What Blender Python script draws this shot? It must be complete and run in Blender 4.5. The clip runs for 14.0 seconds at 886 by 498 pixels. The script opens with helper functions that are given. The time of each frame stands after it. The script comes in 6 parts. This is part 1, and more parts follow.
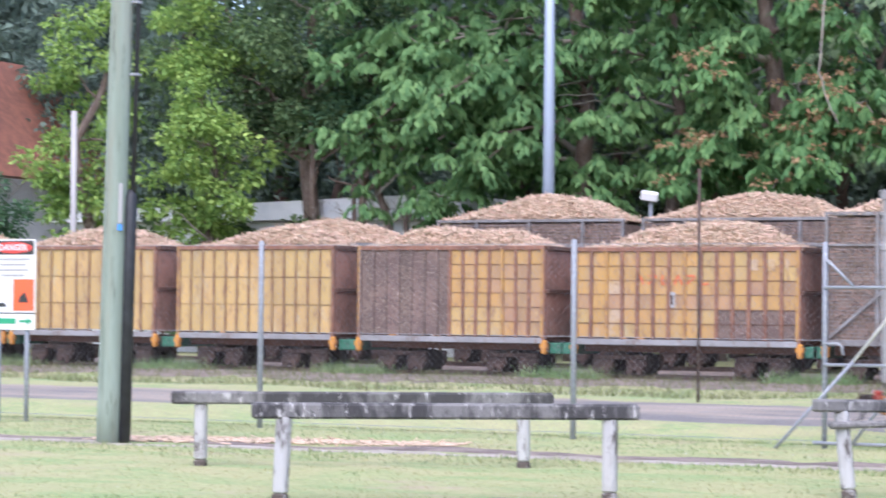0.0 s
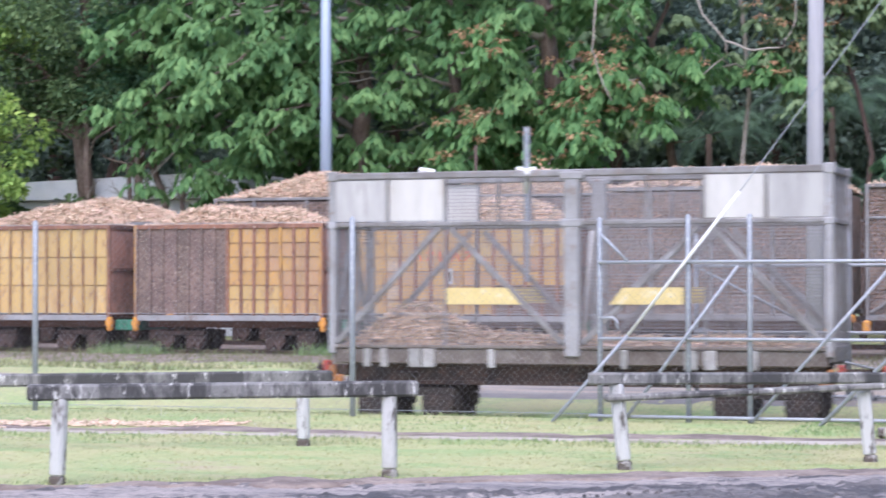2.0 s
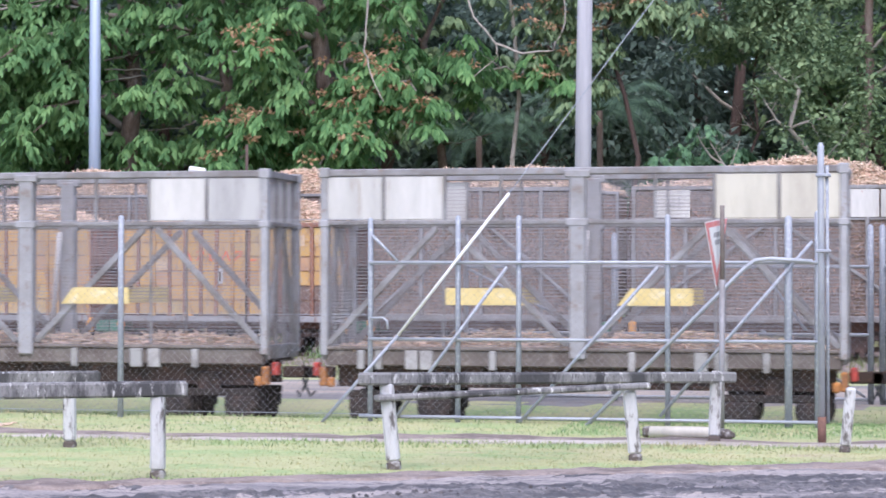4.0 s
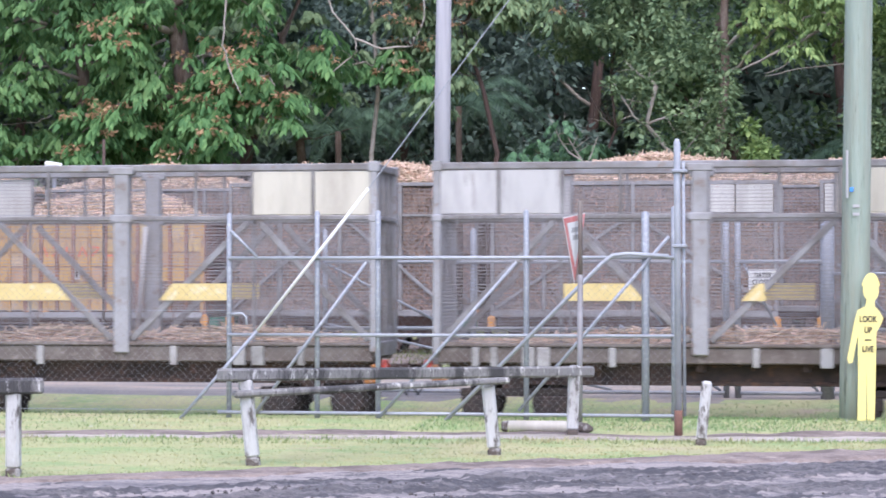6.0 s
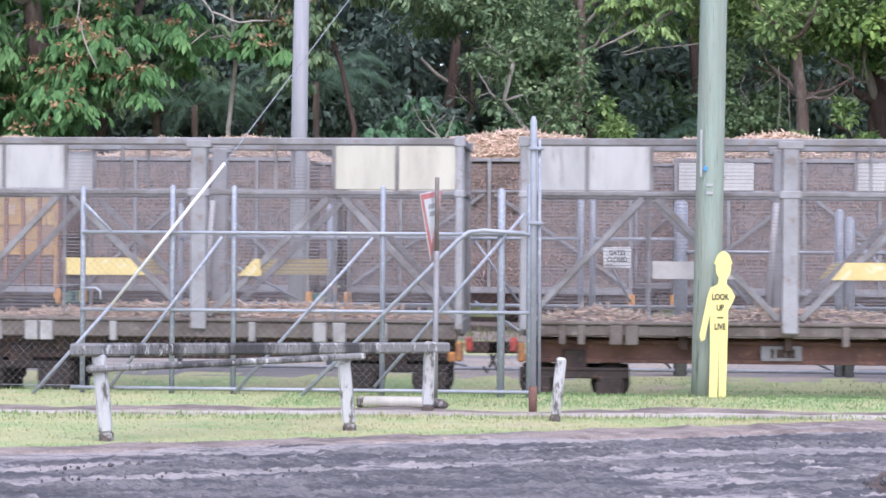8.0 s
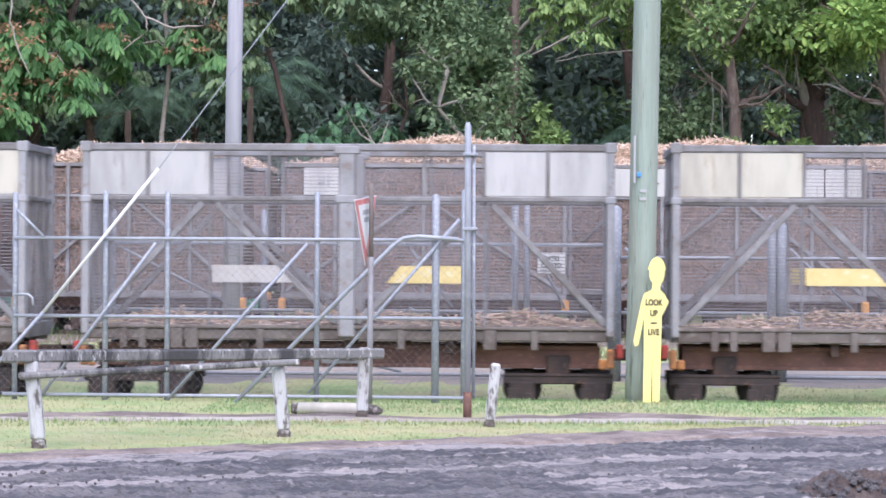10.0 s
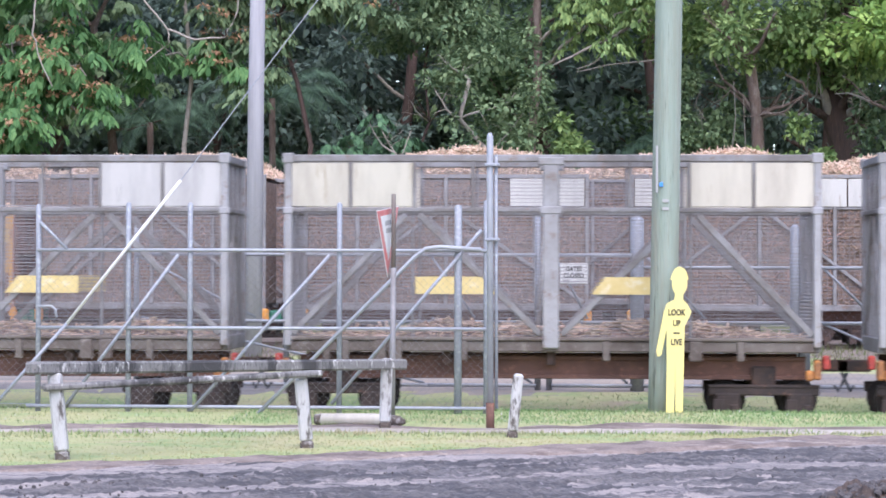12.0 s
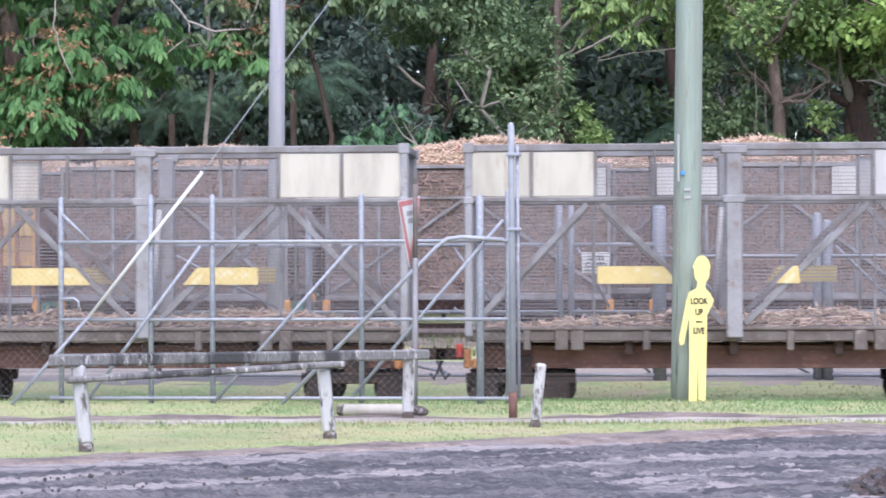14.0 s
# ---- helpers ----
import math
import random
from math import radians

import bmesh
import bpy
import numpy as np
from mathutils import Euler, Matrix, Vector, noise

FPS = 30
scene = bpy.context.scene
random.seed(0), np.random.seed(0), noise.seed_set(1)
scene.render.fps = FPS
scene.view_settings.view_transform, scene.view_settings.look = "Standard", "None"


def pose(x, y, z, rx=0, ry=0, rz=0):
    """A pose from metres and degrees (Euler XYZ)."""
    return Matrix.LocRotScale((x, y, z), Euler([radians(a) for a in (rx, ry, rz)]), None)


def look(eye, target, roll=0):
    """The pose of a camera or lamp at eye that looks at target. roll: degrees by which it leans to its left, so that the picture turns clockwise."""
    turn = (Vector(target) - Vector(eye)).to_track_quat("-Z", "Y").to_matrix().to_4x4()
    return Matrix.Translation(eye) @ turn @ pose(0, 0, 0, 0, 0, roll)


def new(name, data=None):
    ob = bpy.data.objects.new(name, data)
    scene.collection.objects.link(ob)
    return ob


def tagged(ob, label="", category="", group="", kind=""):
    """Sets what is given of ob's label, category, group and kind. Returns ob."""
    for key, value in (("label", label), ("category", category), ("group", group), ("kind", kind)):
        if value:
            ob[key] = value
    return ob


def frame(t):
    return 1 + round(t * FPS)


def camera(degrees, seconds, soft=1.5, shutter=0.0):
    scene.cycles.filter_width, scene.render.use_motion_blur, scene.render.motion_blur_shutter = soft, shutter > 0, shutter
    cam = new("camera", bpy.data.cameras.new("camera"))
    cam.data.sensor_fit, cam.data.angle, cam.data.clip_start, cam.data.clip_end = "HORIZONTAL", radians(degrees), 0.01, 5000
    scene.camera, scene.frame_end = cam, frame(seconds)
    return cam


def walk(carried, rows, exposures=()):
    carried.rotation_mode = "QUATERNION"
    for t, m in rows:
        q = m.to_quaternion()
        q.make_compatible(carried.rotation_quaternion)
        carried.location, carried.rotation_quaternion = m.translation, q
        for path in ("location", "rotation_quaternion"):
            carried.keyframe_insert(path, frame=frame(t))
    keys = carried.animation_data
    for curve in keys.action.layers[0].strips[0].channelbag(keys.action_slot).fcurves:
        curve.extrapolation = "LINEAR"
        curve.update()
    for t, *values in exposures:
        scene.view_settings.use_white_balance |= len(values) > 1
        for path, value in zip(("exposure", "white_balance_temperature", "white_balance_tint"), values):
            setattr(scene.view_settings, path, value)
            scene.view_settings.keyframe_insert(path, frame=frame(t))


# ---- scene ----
cam = camera(23.5, 14.0, soft=1.7, shutter=0.5)
EYE = 1.56
TURNS = [
    (0.0, 91.494, -0.515, 24.040),
    (0.5, 91.092, -0.483, 22.122),
    (1.0, 90.785, 0.076, 21.602),
    (1.5, 90.729, -0.029, 20.099),
    (2.0, 90.913, 0.120, 18.088),
    (2.5, 91.107, 0.505, 15.772),
    (2.7, 91.006, 0.115, 14.978),
    (5.0, 90.866, 0.434, 9.975),
    (5.5, 90.693, 0.095, 8.747),
    (6.0, 90.792, 0.011, 8.144),
    (6.5, 90.760, 0.044, 6.486),
    (7.0, 90.638, -0.019, 4.396),
    (7.5, 90.232, -0.253, 4.299),
    (8.0, 90.157, -0.379, 4.285),
    (8.5, 90.211, -0.279, 3.659),
    (9.0, 90.226, -0.450, 2.831),
    (9.2, 90.307, -0.360, 2.613),
    (11.3, 90.343, -0.342, 2.492),
    (11.5, 90.561, -0.089, 2.833),
    (12.0, 90.607, -0.160, 3.123),
    (12.5, 90.727, -0.186, 3.256),
    (13.0, 90.456, -0.245, 3.115),
    (13.5, 90.149, -0.544, 3.156),
    (14.0, 90.343, 0.196, 3.711),
]
walk(cam, [(t, pose(0, 0, EYE, rx, ry, rz)) for t, rx, ry, rz in TURNS], exposures=[(0.0, 1.21, 6190, 20), (14.0, 1.21, 6190, 20)])

# ---- light: thin overcast ----
world = bpy.data.worlds.new("overcast_sky")
scene.world = world
world.use_nodes = True
wt = world.node_tree
sky = wt.nodes.new("ShaderNodeTexSky")
sky.sky_type = "NISHITA"
sky.sun_disc = False
sky.sun_elevation = radians(57)
sky.sun_rotation = radians(170)
sky.dust_density = 1.0
wt.nodes["Background"].inputs["Strength"].default_value = 0.15
wt.links.new(sky.outputs["Color"], wt.nodes["Background"].inputs["Color"])
sun_data = bpy.data.lights.new("sun", "SUN")
sun_data.energy = 2.05
sun_data.angle = radians(80)
sun_data.color = (1.0, 0.98, 0.95)
sun = new("sun", sun_data)
sun.matrix_world = look((3, -16, 25), (0, 0, 0))


# ---- materials ----
def material(name, base, rough=0.8, metal=0.0, spots=(), bump=0.0, bump_scale=20.0, island=0.0, obj=0.0,
             translucent=0.0, stretch=(1, 1, 1), coords="Object"):
    """spots: (scale, colour, low, high, detail): a noise that mixes the colour in between low and high."""
    m = bpy.data.materials.new(name)
    m.use_nodes = True
    nt = m.node_tree
    N, L = nt.nodes, nt.links
    b = N["Principled BSDF"]
    b.inputs["Roughness"].default_value = rough
    b.inputs["Metallic"].default_value = metal
    tc = N.new("ShaderNodeTexCoord")
    mp = N.new("ShaderNodeMapping")
    mp.inputs["Scale"].default_value = stretch
    if coords == "World":
        g = N.new("ShaderNodeNewGeometry")
        L.new(g.outputs["Position"], mp.inputs["Vector"])
    else:
        L.new(tc.outputs["Object"], mp.inputs["Vector"])
    rgb = N.new("ShaderNodeRGB")
    rgb.outputs[0].default_value = (*base, 1)
    col = rgb.outputs[0]
    for k, (scale, colour, lo, hi, detail) in enumerate(spots):
        n = N.new("ShaderNodeTexNoise")
        n.inputs["Scale"].default_value = scale
        n.inputs["Detail"].default_value = detail
        n.inputs["Roughness"].default_value = 0.7
        L.new(mp.outputs[0], n.inputs["Vector"])
        r = N.new("ShaderNodeMapRange")
        r.inputs["From Min"].default_value = lo
        r.inputs["From Max"].default_value = hi
        L.new(n.outputs["Fac"], r.inputs["Value"])
        mx = N.new("ShaderNodeMix")
        mx.data_type = "RGBA"
        L.new(r.outputs[0], mx.inputs["Factor"])
        L.new(col, mx.inputs["A"])
        mx.inputs["B"].default_value = (*colour, 1)
        col = mx.outputs["Result"]
    for amount, kind in ((island, "island"), (obj, "obj")):
        if amount:
            if kind == "island":
                src = N.new("ShaderNodeNewGeometry").outputs["Random Per Island"]
            else:
                src = N.new("ShaderNodeObjectInfo").outputs["Random"]
            r = N.new("ShaderNodeMapRange")
            r.inputs["To Min"].default_value = 1 - amount
            r.inputs["To Max"].default_value = 1 + amount
            L.new(src, r.inputs["Value"])
            hs = N.new("ShaderNodeHueSaturation")
            L.new(r.outputs[0], hs.inputs["Value"])
            r2 = N.new("ShaderNodeMapRange")
            r2.inputs["To Min"].default_value = 0.5 + amount * 0.06
            r2.inputs["To Max"].default_value = 0.5 - amount * 0.06
            L.new(src, r2.inputs["Value"])
            L.new(r2.outputs[0], hs.inputs["Hue"])
            L.new(col, hs.inputs["Color"])
            col = hs.outputs["Color"]
    L.new(col, b.inputs["Base Color"])
    if bump:
        n = N.new("ShaderNodeTexNoise")
        n.inputs["Scale"].default_value = bump_scale
        n.inputs["Detail"].default_value = 6
        L.new(mp.outputs[0], n.inputs["Vector"])
        bp = N.new("ShaderNodeBump")
        bp.inputs["Strength"].default_value = bump
        bp.inputs["Distance"].default_value = 0.02
        L.new(n.outputs["Fac"], bp.inputs["Height"])
        L.new(bp.outputs[0], b.inputs["Normal"])
    if translucent:
        tr = N.new("ShaderNodeBsdfTranslucent")
        L.new(col, tr.inputs["Color"])
        ms = N.new("ShaderNodeMixShader")
        ms.inputs[0].default_value = translucent
        L.new(b.outputs[0], ms.inputs[1])
        L.new(tr.outputs[0], ms.inputs[2])
        L.new(ms.outputs[0], N["Material Output"].inputs["Surface"])
    return m


GALV = material("galvanised_steel", (0.26, 0.27, 0.3), 0.55, 0.1, [(3, (0.24, 0.255, 0.29), 0.4, 0.65, 5), (25, (0.38, 0.4, 0.43), 0.5, 0.7, 3)], 0.1, 60)
GALV_BRIGHT = material("bright_galvanised_steel", (0.33, 0.34, 0.37), 0.5, 0.12, [(6, (0.27, 0.28, 0.31), 0.45, 0.65, 5)], 0.1, 60)
BIN_STEEL = material("weathered_grey_bin_steel", (0.25, 0.24, 0.245), 0.65, 0.2, [(1.5, (0.15, 0.135, 0.13), 0.4, 0.6, 6), (7, (0.2, 0.12, 0.08), 0.58, 0.72, 6)], 0.2, 40)
SILL_DARK = material("brown_grey_sill_steel", (0.16, 0.135, 0.12), 0.75, 0.1, [(1.5, (0.1, 0.075, 0.065), 0.42, 0.6, 7), (7, (0.26, 0.22, 0.2), 0.55, 0.7, 6)], 0.3, 30)
BIN_SILL = material("pale_grey_bin_sill_steel", (0.32, 0.31, 0.32), 0.65, 0.1, [(1.2, (0.22, 0.21, 0.21), 0.4, 0.62, 6), (6, (0.17, 0.1, 0.07), 0.56, 0.7, 6)], 0.2, 40)
WIRE = material("dull_mesh_wire", (0.26, 0.245, 0.26), 0.6, 0.4, [(2, (0.2, 0.16, 0.15), 0.5, 0.7, 4)])
RUST = material("dark_rusty_underframe", (0.075, 0.045, 0.035), 0.85, 0.1, [(3, (0.03, 0.022, 0.02), 0.4, 0.6, 6), (9, (0.16, 0.075, 0.045), 0.55, 0.75, 5)], 0.4, 30)
# Rust colour raised to make up for the shade between neighbouring bins.
RUST_END = material("brightened_rust_sheet", (0.36, 0.18, 0.135), 0.9, 0.0, [(2.5, (0.21, 0.11, 0.085), 0.42, 0.6, 7), (25, (0.44, 0.29, 0.23), 0.55, 0.7, 5)], 0.4, 25)
RUST_RED = material("red_brown_rust", (0.135, 0.066, 0.048), 0.85, 0.0, [(2.5, (0.09, 0.045, 0.035), 0.4, 0.62, 6), (12, (0.25, 0.12, 0.08), 0.55, 0.75, 5)], 0.4, 30)
WHEEL = material("greasy_wheel_steel", (0.03, 0.023, 0.021), 0.7, 0.3, [(8, (0.06, 0.038, 0.03), 0.5, 0.7, 5)], 0.3, 30)
PANEL_W = material("dirty_white_panel", (0.48, 0.455, 0.43), 0.6, 0.0, [(1.3, (0.36, 0.34, 0.32), 0.42, 0.62, 8), (5, (0.26, 0.2, 0.15), 0.58, 0.76, 8)], 0.1, 10, obj=0.1, stretch=(1.6, 1, 0.3))
PANEL_C = material("cream_panel", (0.49, 0.45, 0.375), 0.6, 0.0, [(1.5, (0.37, 0.33, 0.275), 0.42, 0.62, 8), (5, (0.27, 0.2, 0.13), 0.58, 0.76, 8)], 0.1, 10, obj=0.1, stretch=(1.6, 1, 0.3))
PANEL_G = material("grey_white_panel", (0.42, 0.4, 0.39), 0.6, 0.0, [(1.5, (0.31, 0.295, 0.29), 0.42, 0.62, 8), (5, (0.2, 0.18, 0.17), 0.57, 0.74, 8)], 0.1, 10, obj=0.1, stretch=(1.6, 1, 0.3))
PLACARD_Y = material("yellow_placard", (0.58, 0.45, 0.2), 0.5, 0.0, [(4, (0.5, 0.37, 0.14), 0.45, 0.7, 6), (9, (0.62, 0.54, 0.36), 0.55, 0.68, 6)])
PLACARD_W = material("faded_white_placard", (0.4, 0.37, 0.355), 0.6, 0.0, [(4, (0.31, 0.28, 0.265), 0.45, 0.7, 5)])
RIB_BROWN = material("brown_stained_rib", (0.3, 0.19, 0.09), 0.8, 0.0, [(3, (0.2, 0.1, 0.06), 0.45, 0.6, 6)], 0.3, 20, coords="World")
ORANGE = material("orange_buffer_paint", (0.55, 0.24, 0.04), 0.6, 0.0, [(6, (0.3, 0.11, 0.035), 0.5, 0.66, 6)])
RED = material("red_paint", (0.42, 0.045, 0.03), 0.6, 0.0, [(7, (0.2, 0.035, 0.03), 0.46, 0.62, 6)])
ORANGE_DULL = material("worn_orange_buffer_paint", (0.45, 0.18, 0.045), 0.7, 0.0, [(5, (0.2, 0.085, 0.04), 0.42, 0.58, 7)])
GREEN_PAINT = material("green_buffer_paint", (0.03, 0.16, 0.1), 0.6, 0.0, [(9, (0.03, 0.07, 0.05), 0.5, 0.7, 5)])
CANE = material("cut_cane_billets", (0.58, 0.43, 0.32), 0.75, 0.0, [], 0.0, island=0.28)
CANE_BED = material("cane_heap_core", (0.42, 0.29, 0.2), 0.9, 0.0, [(9, (0.2, 0.12, 0.075), 0.4, 0.6, 8), (30, (0.55, 0.39, 0.26), 0.5, 0.7, 4)], 1.0, 35, coords="World")
# Darker copies of the heap cane: the shade behind mesh is in the colour.
CANE_SHADED = material("shaded_cane_behind_mesh", (0.25, 0.17, 0.135), 0.9, 0.0, [(8, (0.11, 0.075, 0.06), 0.4, 0.6, 8), (30, (0.36, 0.25, 0.19), 0.5, 0.72, 4)], 1.0, 35, coords="World")
CANE_SIDE = material("shaded_cane_billets", (0.3, 0.2, 0.15), 0.8, 0.0, [], 0.0, island=0.35)
YELLOW_BIN = material("faded_yellow_bin_sheet", (0.48, 0.32, 0.125), 0.65, 0.0, [(1.2, (0.38, 0.25, 0.11), 0.42, 0.65, 6), (4, (0.42, 0.33, 0.2), 0.55, 0.68, 8), (9, (0.22, 0.12, 0.075), 0.54, 0.7, 8)], 0.2, 12, obj=0.06, coords="World", stretch=(1, 1, 0.35))
ORANGE_BIN = material("orange_yellow_bin_sheet", (0.46, 0.265, 0.085), 0.65, 0.0, [(1.5, (0.36, 0.215, 0.1), 0.42, 0.65, 6), (4, (0.4, 0.28, 0.16), 0.55, 0.68, 8), (9, (0.2, 0.11, 0.07), 0.53, 0.7, 8)], 0.2, 12, obj=0.06, coords="World", stretch=(1, 1, 0.35))
RUSTY_BIN = material("brown_rusted_bin_sheet", (0.18, 0.12, 0.1), 0.8, 0.0, [(1.5, (0.12, 0.08, 0.07), 0.4, 0.6, 6), (14, (0.09, 0.06, 0.05), 0.52, 0.6, 4), (22, (0.5, 0.42, 0.34), 0.62, 0.67, 3)], 0.3, 25, obj=0.1, coords="World")
RUST_MIX = material("brown_orange_bin_sheet", (0.39, 0.235, 0.12), 0.75, 0.0, [(2, (0.25, 0.15, 0.1), 0.42, 0.62, 7), (8, (0.45, 0.3, 0.14), 0.56, 0.7, 6)], 0.2, 12, obj=0.1, coords="World", stretch=(1, 1, 0.35))
PALE_BIN = material("bleached_bin_sheet", (0.44, 0.32, 0.22), 0.7, 0.0, [(3, (0.42, 0.26, 0.1), 0.45, 0.58, 7), (9, (0.24, 0.14, 0.09), 0.55, 0.7, 7)], 0.2, 12, coords="World")
TOP_RUST = material("reddish_rust_rail", (0.25, 0.115, 0.075), 0.85, 0.0, [(2.5, (0.15, 0.07, 0.05), 0.42, 0.62, 6), (12, (0.33, 0.19, 0.12), 0.55, 0.75, 5)], 0.4, 30, coords="World")
BOGIE = material("dark_brown_bogie_iron", (0.085, 0.052, 0.042), 0.85, 0.0, [(2.5, (0.045, 0.03, 0.026), 0.4, 0.62, 6), (12, (0.17, 0.1, 0.075), 0.57, 0.75, 5)], 0.4, 30)
# A darker version of the bogie iron, for the low bogies.
BOGIE_DARK = material("blackish_bogie_iron", (0.05, 0.034, 0.029), 0.85, 0.0, [(2.5, (0.028, 0.02, 0.018), 0.4, 0.62, 6), (12, (0.13, 0.065, 0.045), 0.58, 0.75, 5)], 0.4, 30)
GRAFFITI = material("red_spray_paint", (0.6, 0.13, 0.05), 0.6, 0.0, [(7, (0.45, 0.2, 0.08), 0.5, 0.66, 6)], coords="World")
TIMBER_POLE = material("green_treated_pole_timber", (0.22, 0.27, 0.22), 0.85, 0.0, [(2, (0.29, 0.34, 0.29), 0.4, 0.65, 6), (1.2, (0.25, 0.25, 0.2), 0.5, 0.66, 8), (5, (0.1, 0.115, 0.09), 0.57, 0.66, 8), (0.7, (0.13, 0.15, 0.12), 0.6, 0.7, 8)], 0.7, 18, stretch=(3, 3, 0.2))
GREY_POLE = material("silver_grey_pole_timber", (0.34, 0.33, 0.35), 0.85, 0.0, [(2, (0.27, 0.26, 0.28), 0.4, 0.65, 6)], 0.4, 25, stretch=(3, 3, 0.2))
STEEL_POLE = material("blue_grey_steel_pole", (0.3, 0.34, 0.42), 0.5, 0.2, [(2, (0.3, 0.35, 0.43), 0.4, 0.65, 6)], 0.1, 25)
BLACK_PVC = material("black_conduit", (0.02, 0.021, 0.026), 0.5, 0.0, [(5, (0.04, 0.042, 0.05), 0.45, 0.7, 5)])
BEAM_WOOD = material("weathered_grey_rail_timber", (0.19, 0.18, 0.175), 0.9, 0.0, [(0.3, (0.05, 0.047, 0.048), 0.47, 0.55, 8), (2.5, (0.5, 0.48, 0.46), 0.57, 0.64, 8), (8, (0.06, 0.055, 0.055), 0.55, 0.65, 6)], 0.6, 10, stretch=(6, 6, 2.0))
POST_WHITE = material("flaking_white_post_paint", (0.45, 0.435, 0.43), 0.8, 0.0, [(3, (0.32, 0.3, 0.29), 0.46, 0.62, 7), (6, (0.09, 0.078, 0.07), 0.52, 0.61, 8)], 0.5, 40, stretch=(2, 2, 0.6))
POST_FOOT = material("charred_post_foot", (0.09, 0.07, 0.06), 0.9, 0.0, [(9, (0.3, 0.28, 0.27), 0.52, 0.6, 6)], 0.5, 40)
SIGN_Y = material("yellow_sign_board", (0.74, 0.62, 0.22), 0.5, 0.0, [(3, (0.7, 0.58, 0.22), 0.4, 0.65, 5)])
SIGN_W = material("white_sign_board", (0.66, 0.65, 0.64), 0.5, 0.0, [(4, (0.68, 0.66, 0.64), 0.5, 0.7, 5)])
SIGN_R = material("red_sign_paint", (0.62, 0.06, 0.05), 0.5, 0.0, [(4, (0.52, 0.07, 0.06), 0.5, 0.7, 5)])
SIGN_O = material("orange_red_sign_paint", (0.75, 0.12, 0.04), 0.5, 0.0, [(4, (0.68, 0.12, 0.05), 0.5, 0.7, 5)])
SIGN_K = material("black_sign_paint", (0.03, 0.03, 0.03), 0.6)
SIGN_BLUE = material("blue_tag", (0.05, 0.25, 0.7), 0.5)
SIGN_GREEN = material("green_sign_paint", (0.02, 0.3, 0.15), 0.5)
BARK = material("brown_bark", (0.15, 0.105, 0.085), 0.95, 0.0, [(4, (0.24, 0.19, 0.16), 0.45, 0.65, 6), (12, (0.07, 0.05, 0.04), 0.5, 0.7, 6)], 0.8, 15, stretch=(2, 2, 0.5))
BARK_PALE = material("pale_branch_bark", (0.33, 0.29, 0.25), 0.95, 0.0, [(5, (0.2, 0.17, 0.14), 0.5, 0.7, 6)], 0.6, 15)
BRANCH = material("dull_grey_branch_bark", (0.22, 0.195, 0.165), 0.95, 0.0, [(5, (0.13, 0.11, 0.09), 0.48, 0.66, 6)], 0.6, 15)
BARK_DARK = material("dark_red_brown_bark", (0.095, 0.06, 0.05), 0.95, 0.0, [(5, (0.05, 0.035, 0.03), 0.48, 0.66, 6), (12, (0.17, 0.11, 0.09), 0.56, 0.7, 6)], 0.8, 12, stretch=(3, 3, 0.3))
ROOF_ORANGE = material("terracotta_roof", (0.3, 0.12, 0.08), 0.8, 0.0, [(3, (0.2, 0.085, 0.06), 0.4, 0.6, 7)], 0.3, 10)
SHED_WHITE = material("white_shed_sheet", (0.8, 0.8, 0.82), 0.5, 0.0, [(2, (0.7, 0.71, 0.74), 0.45, 0.7, 4)])
SHED_DARK = material("dark_window_glass", (0.03, 0.035, 0.04), 0.2)


def leaf_mat(name, base, var=0.4, second=None):
    sp = [(0.6, second, 0.45, 0.65, 4)] if second else []
    m = material(name, base, 0.75, 0.0, sp, island=var, translucent=0.35, coords="World")
    m.node_tree.nodes["Principled BSDF"].inputs["Specular IOR Level"].default_value = 0.2
    return m


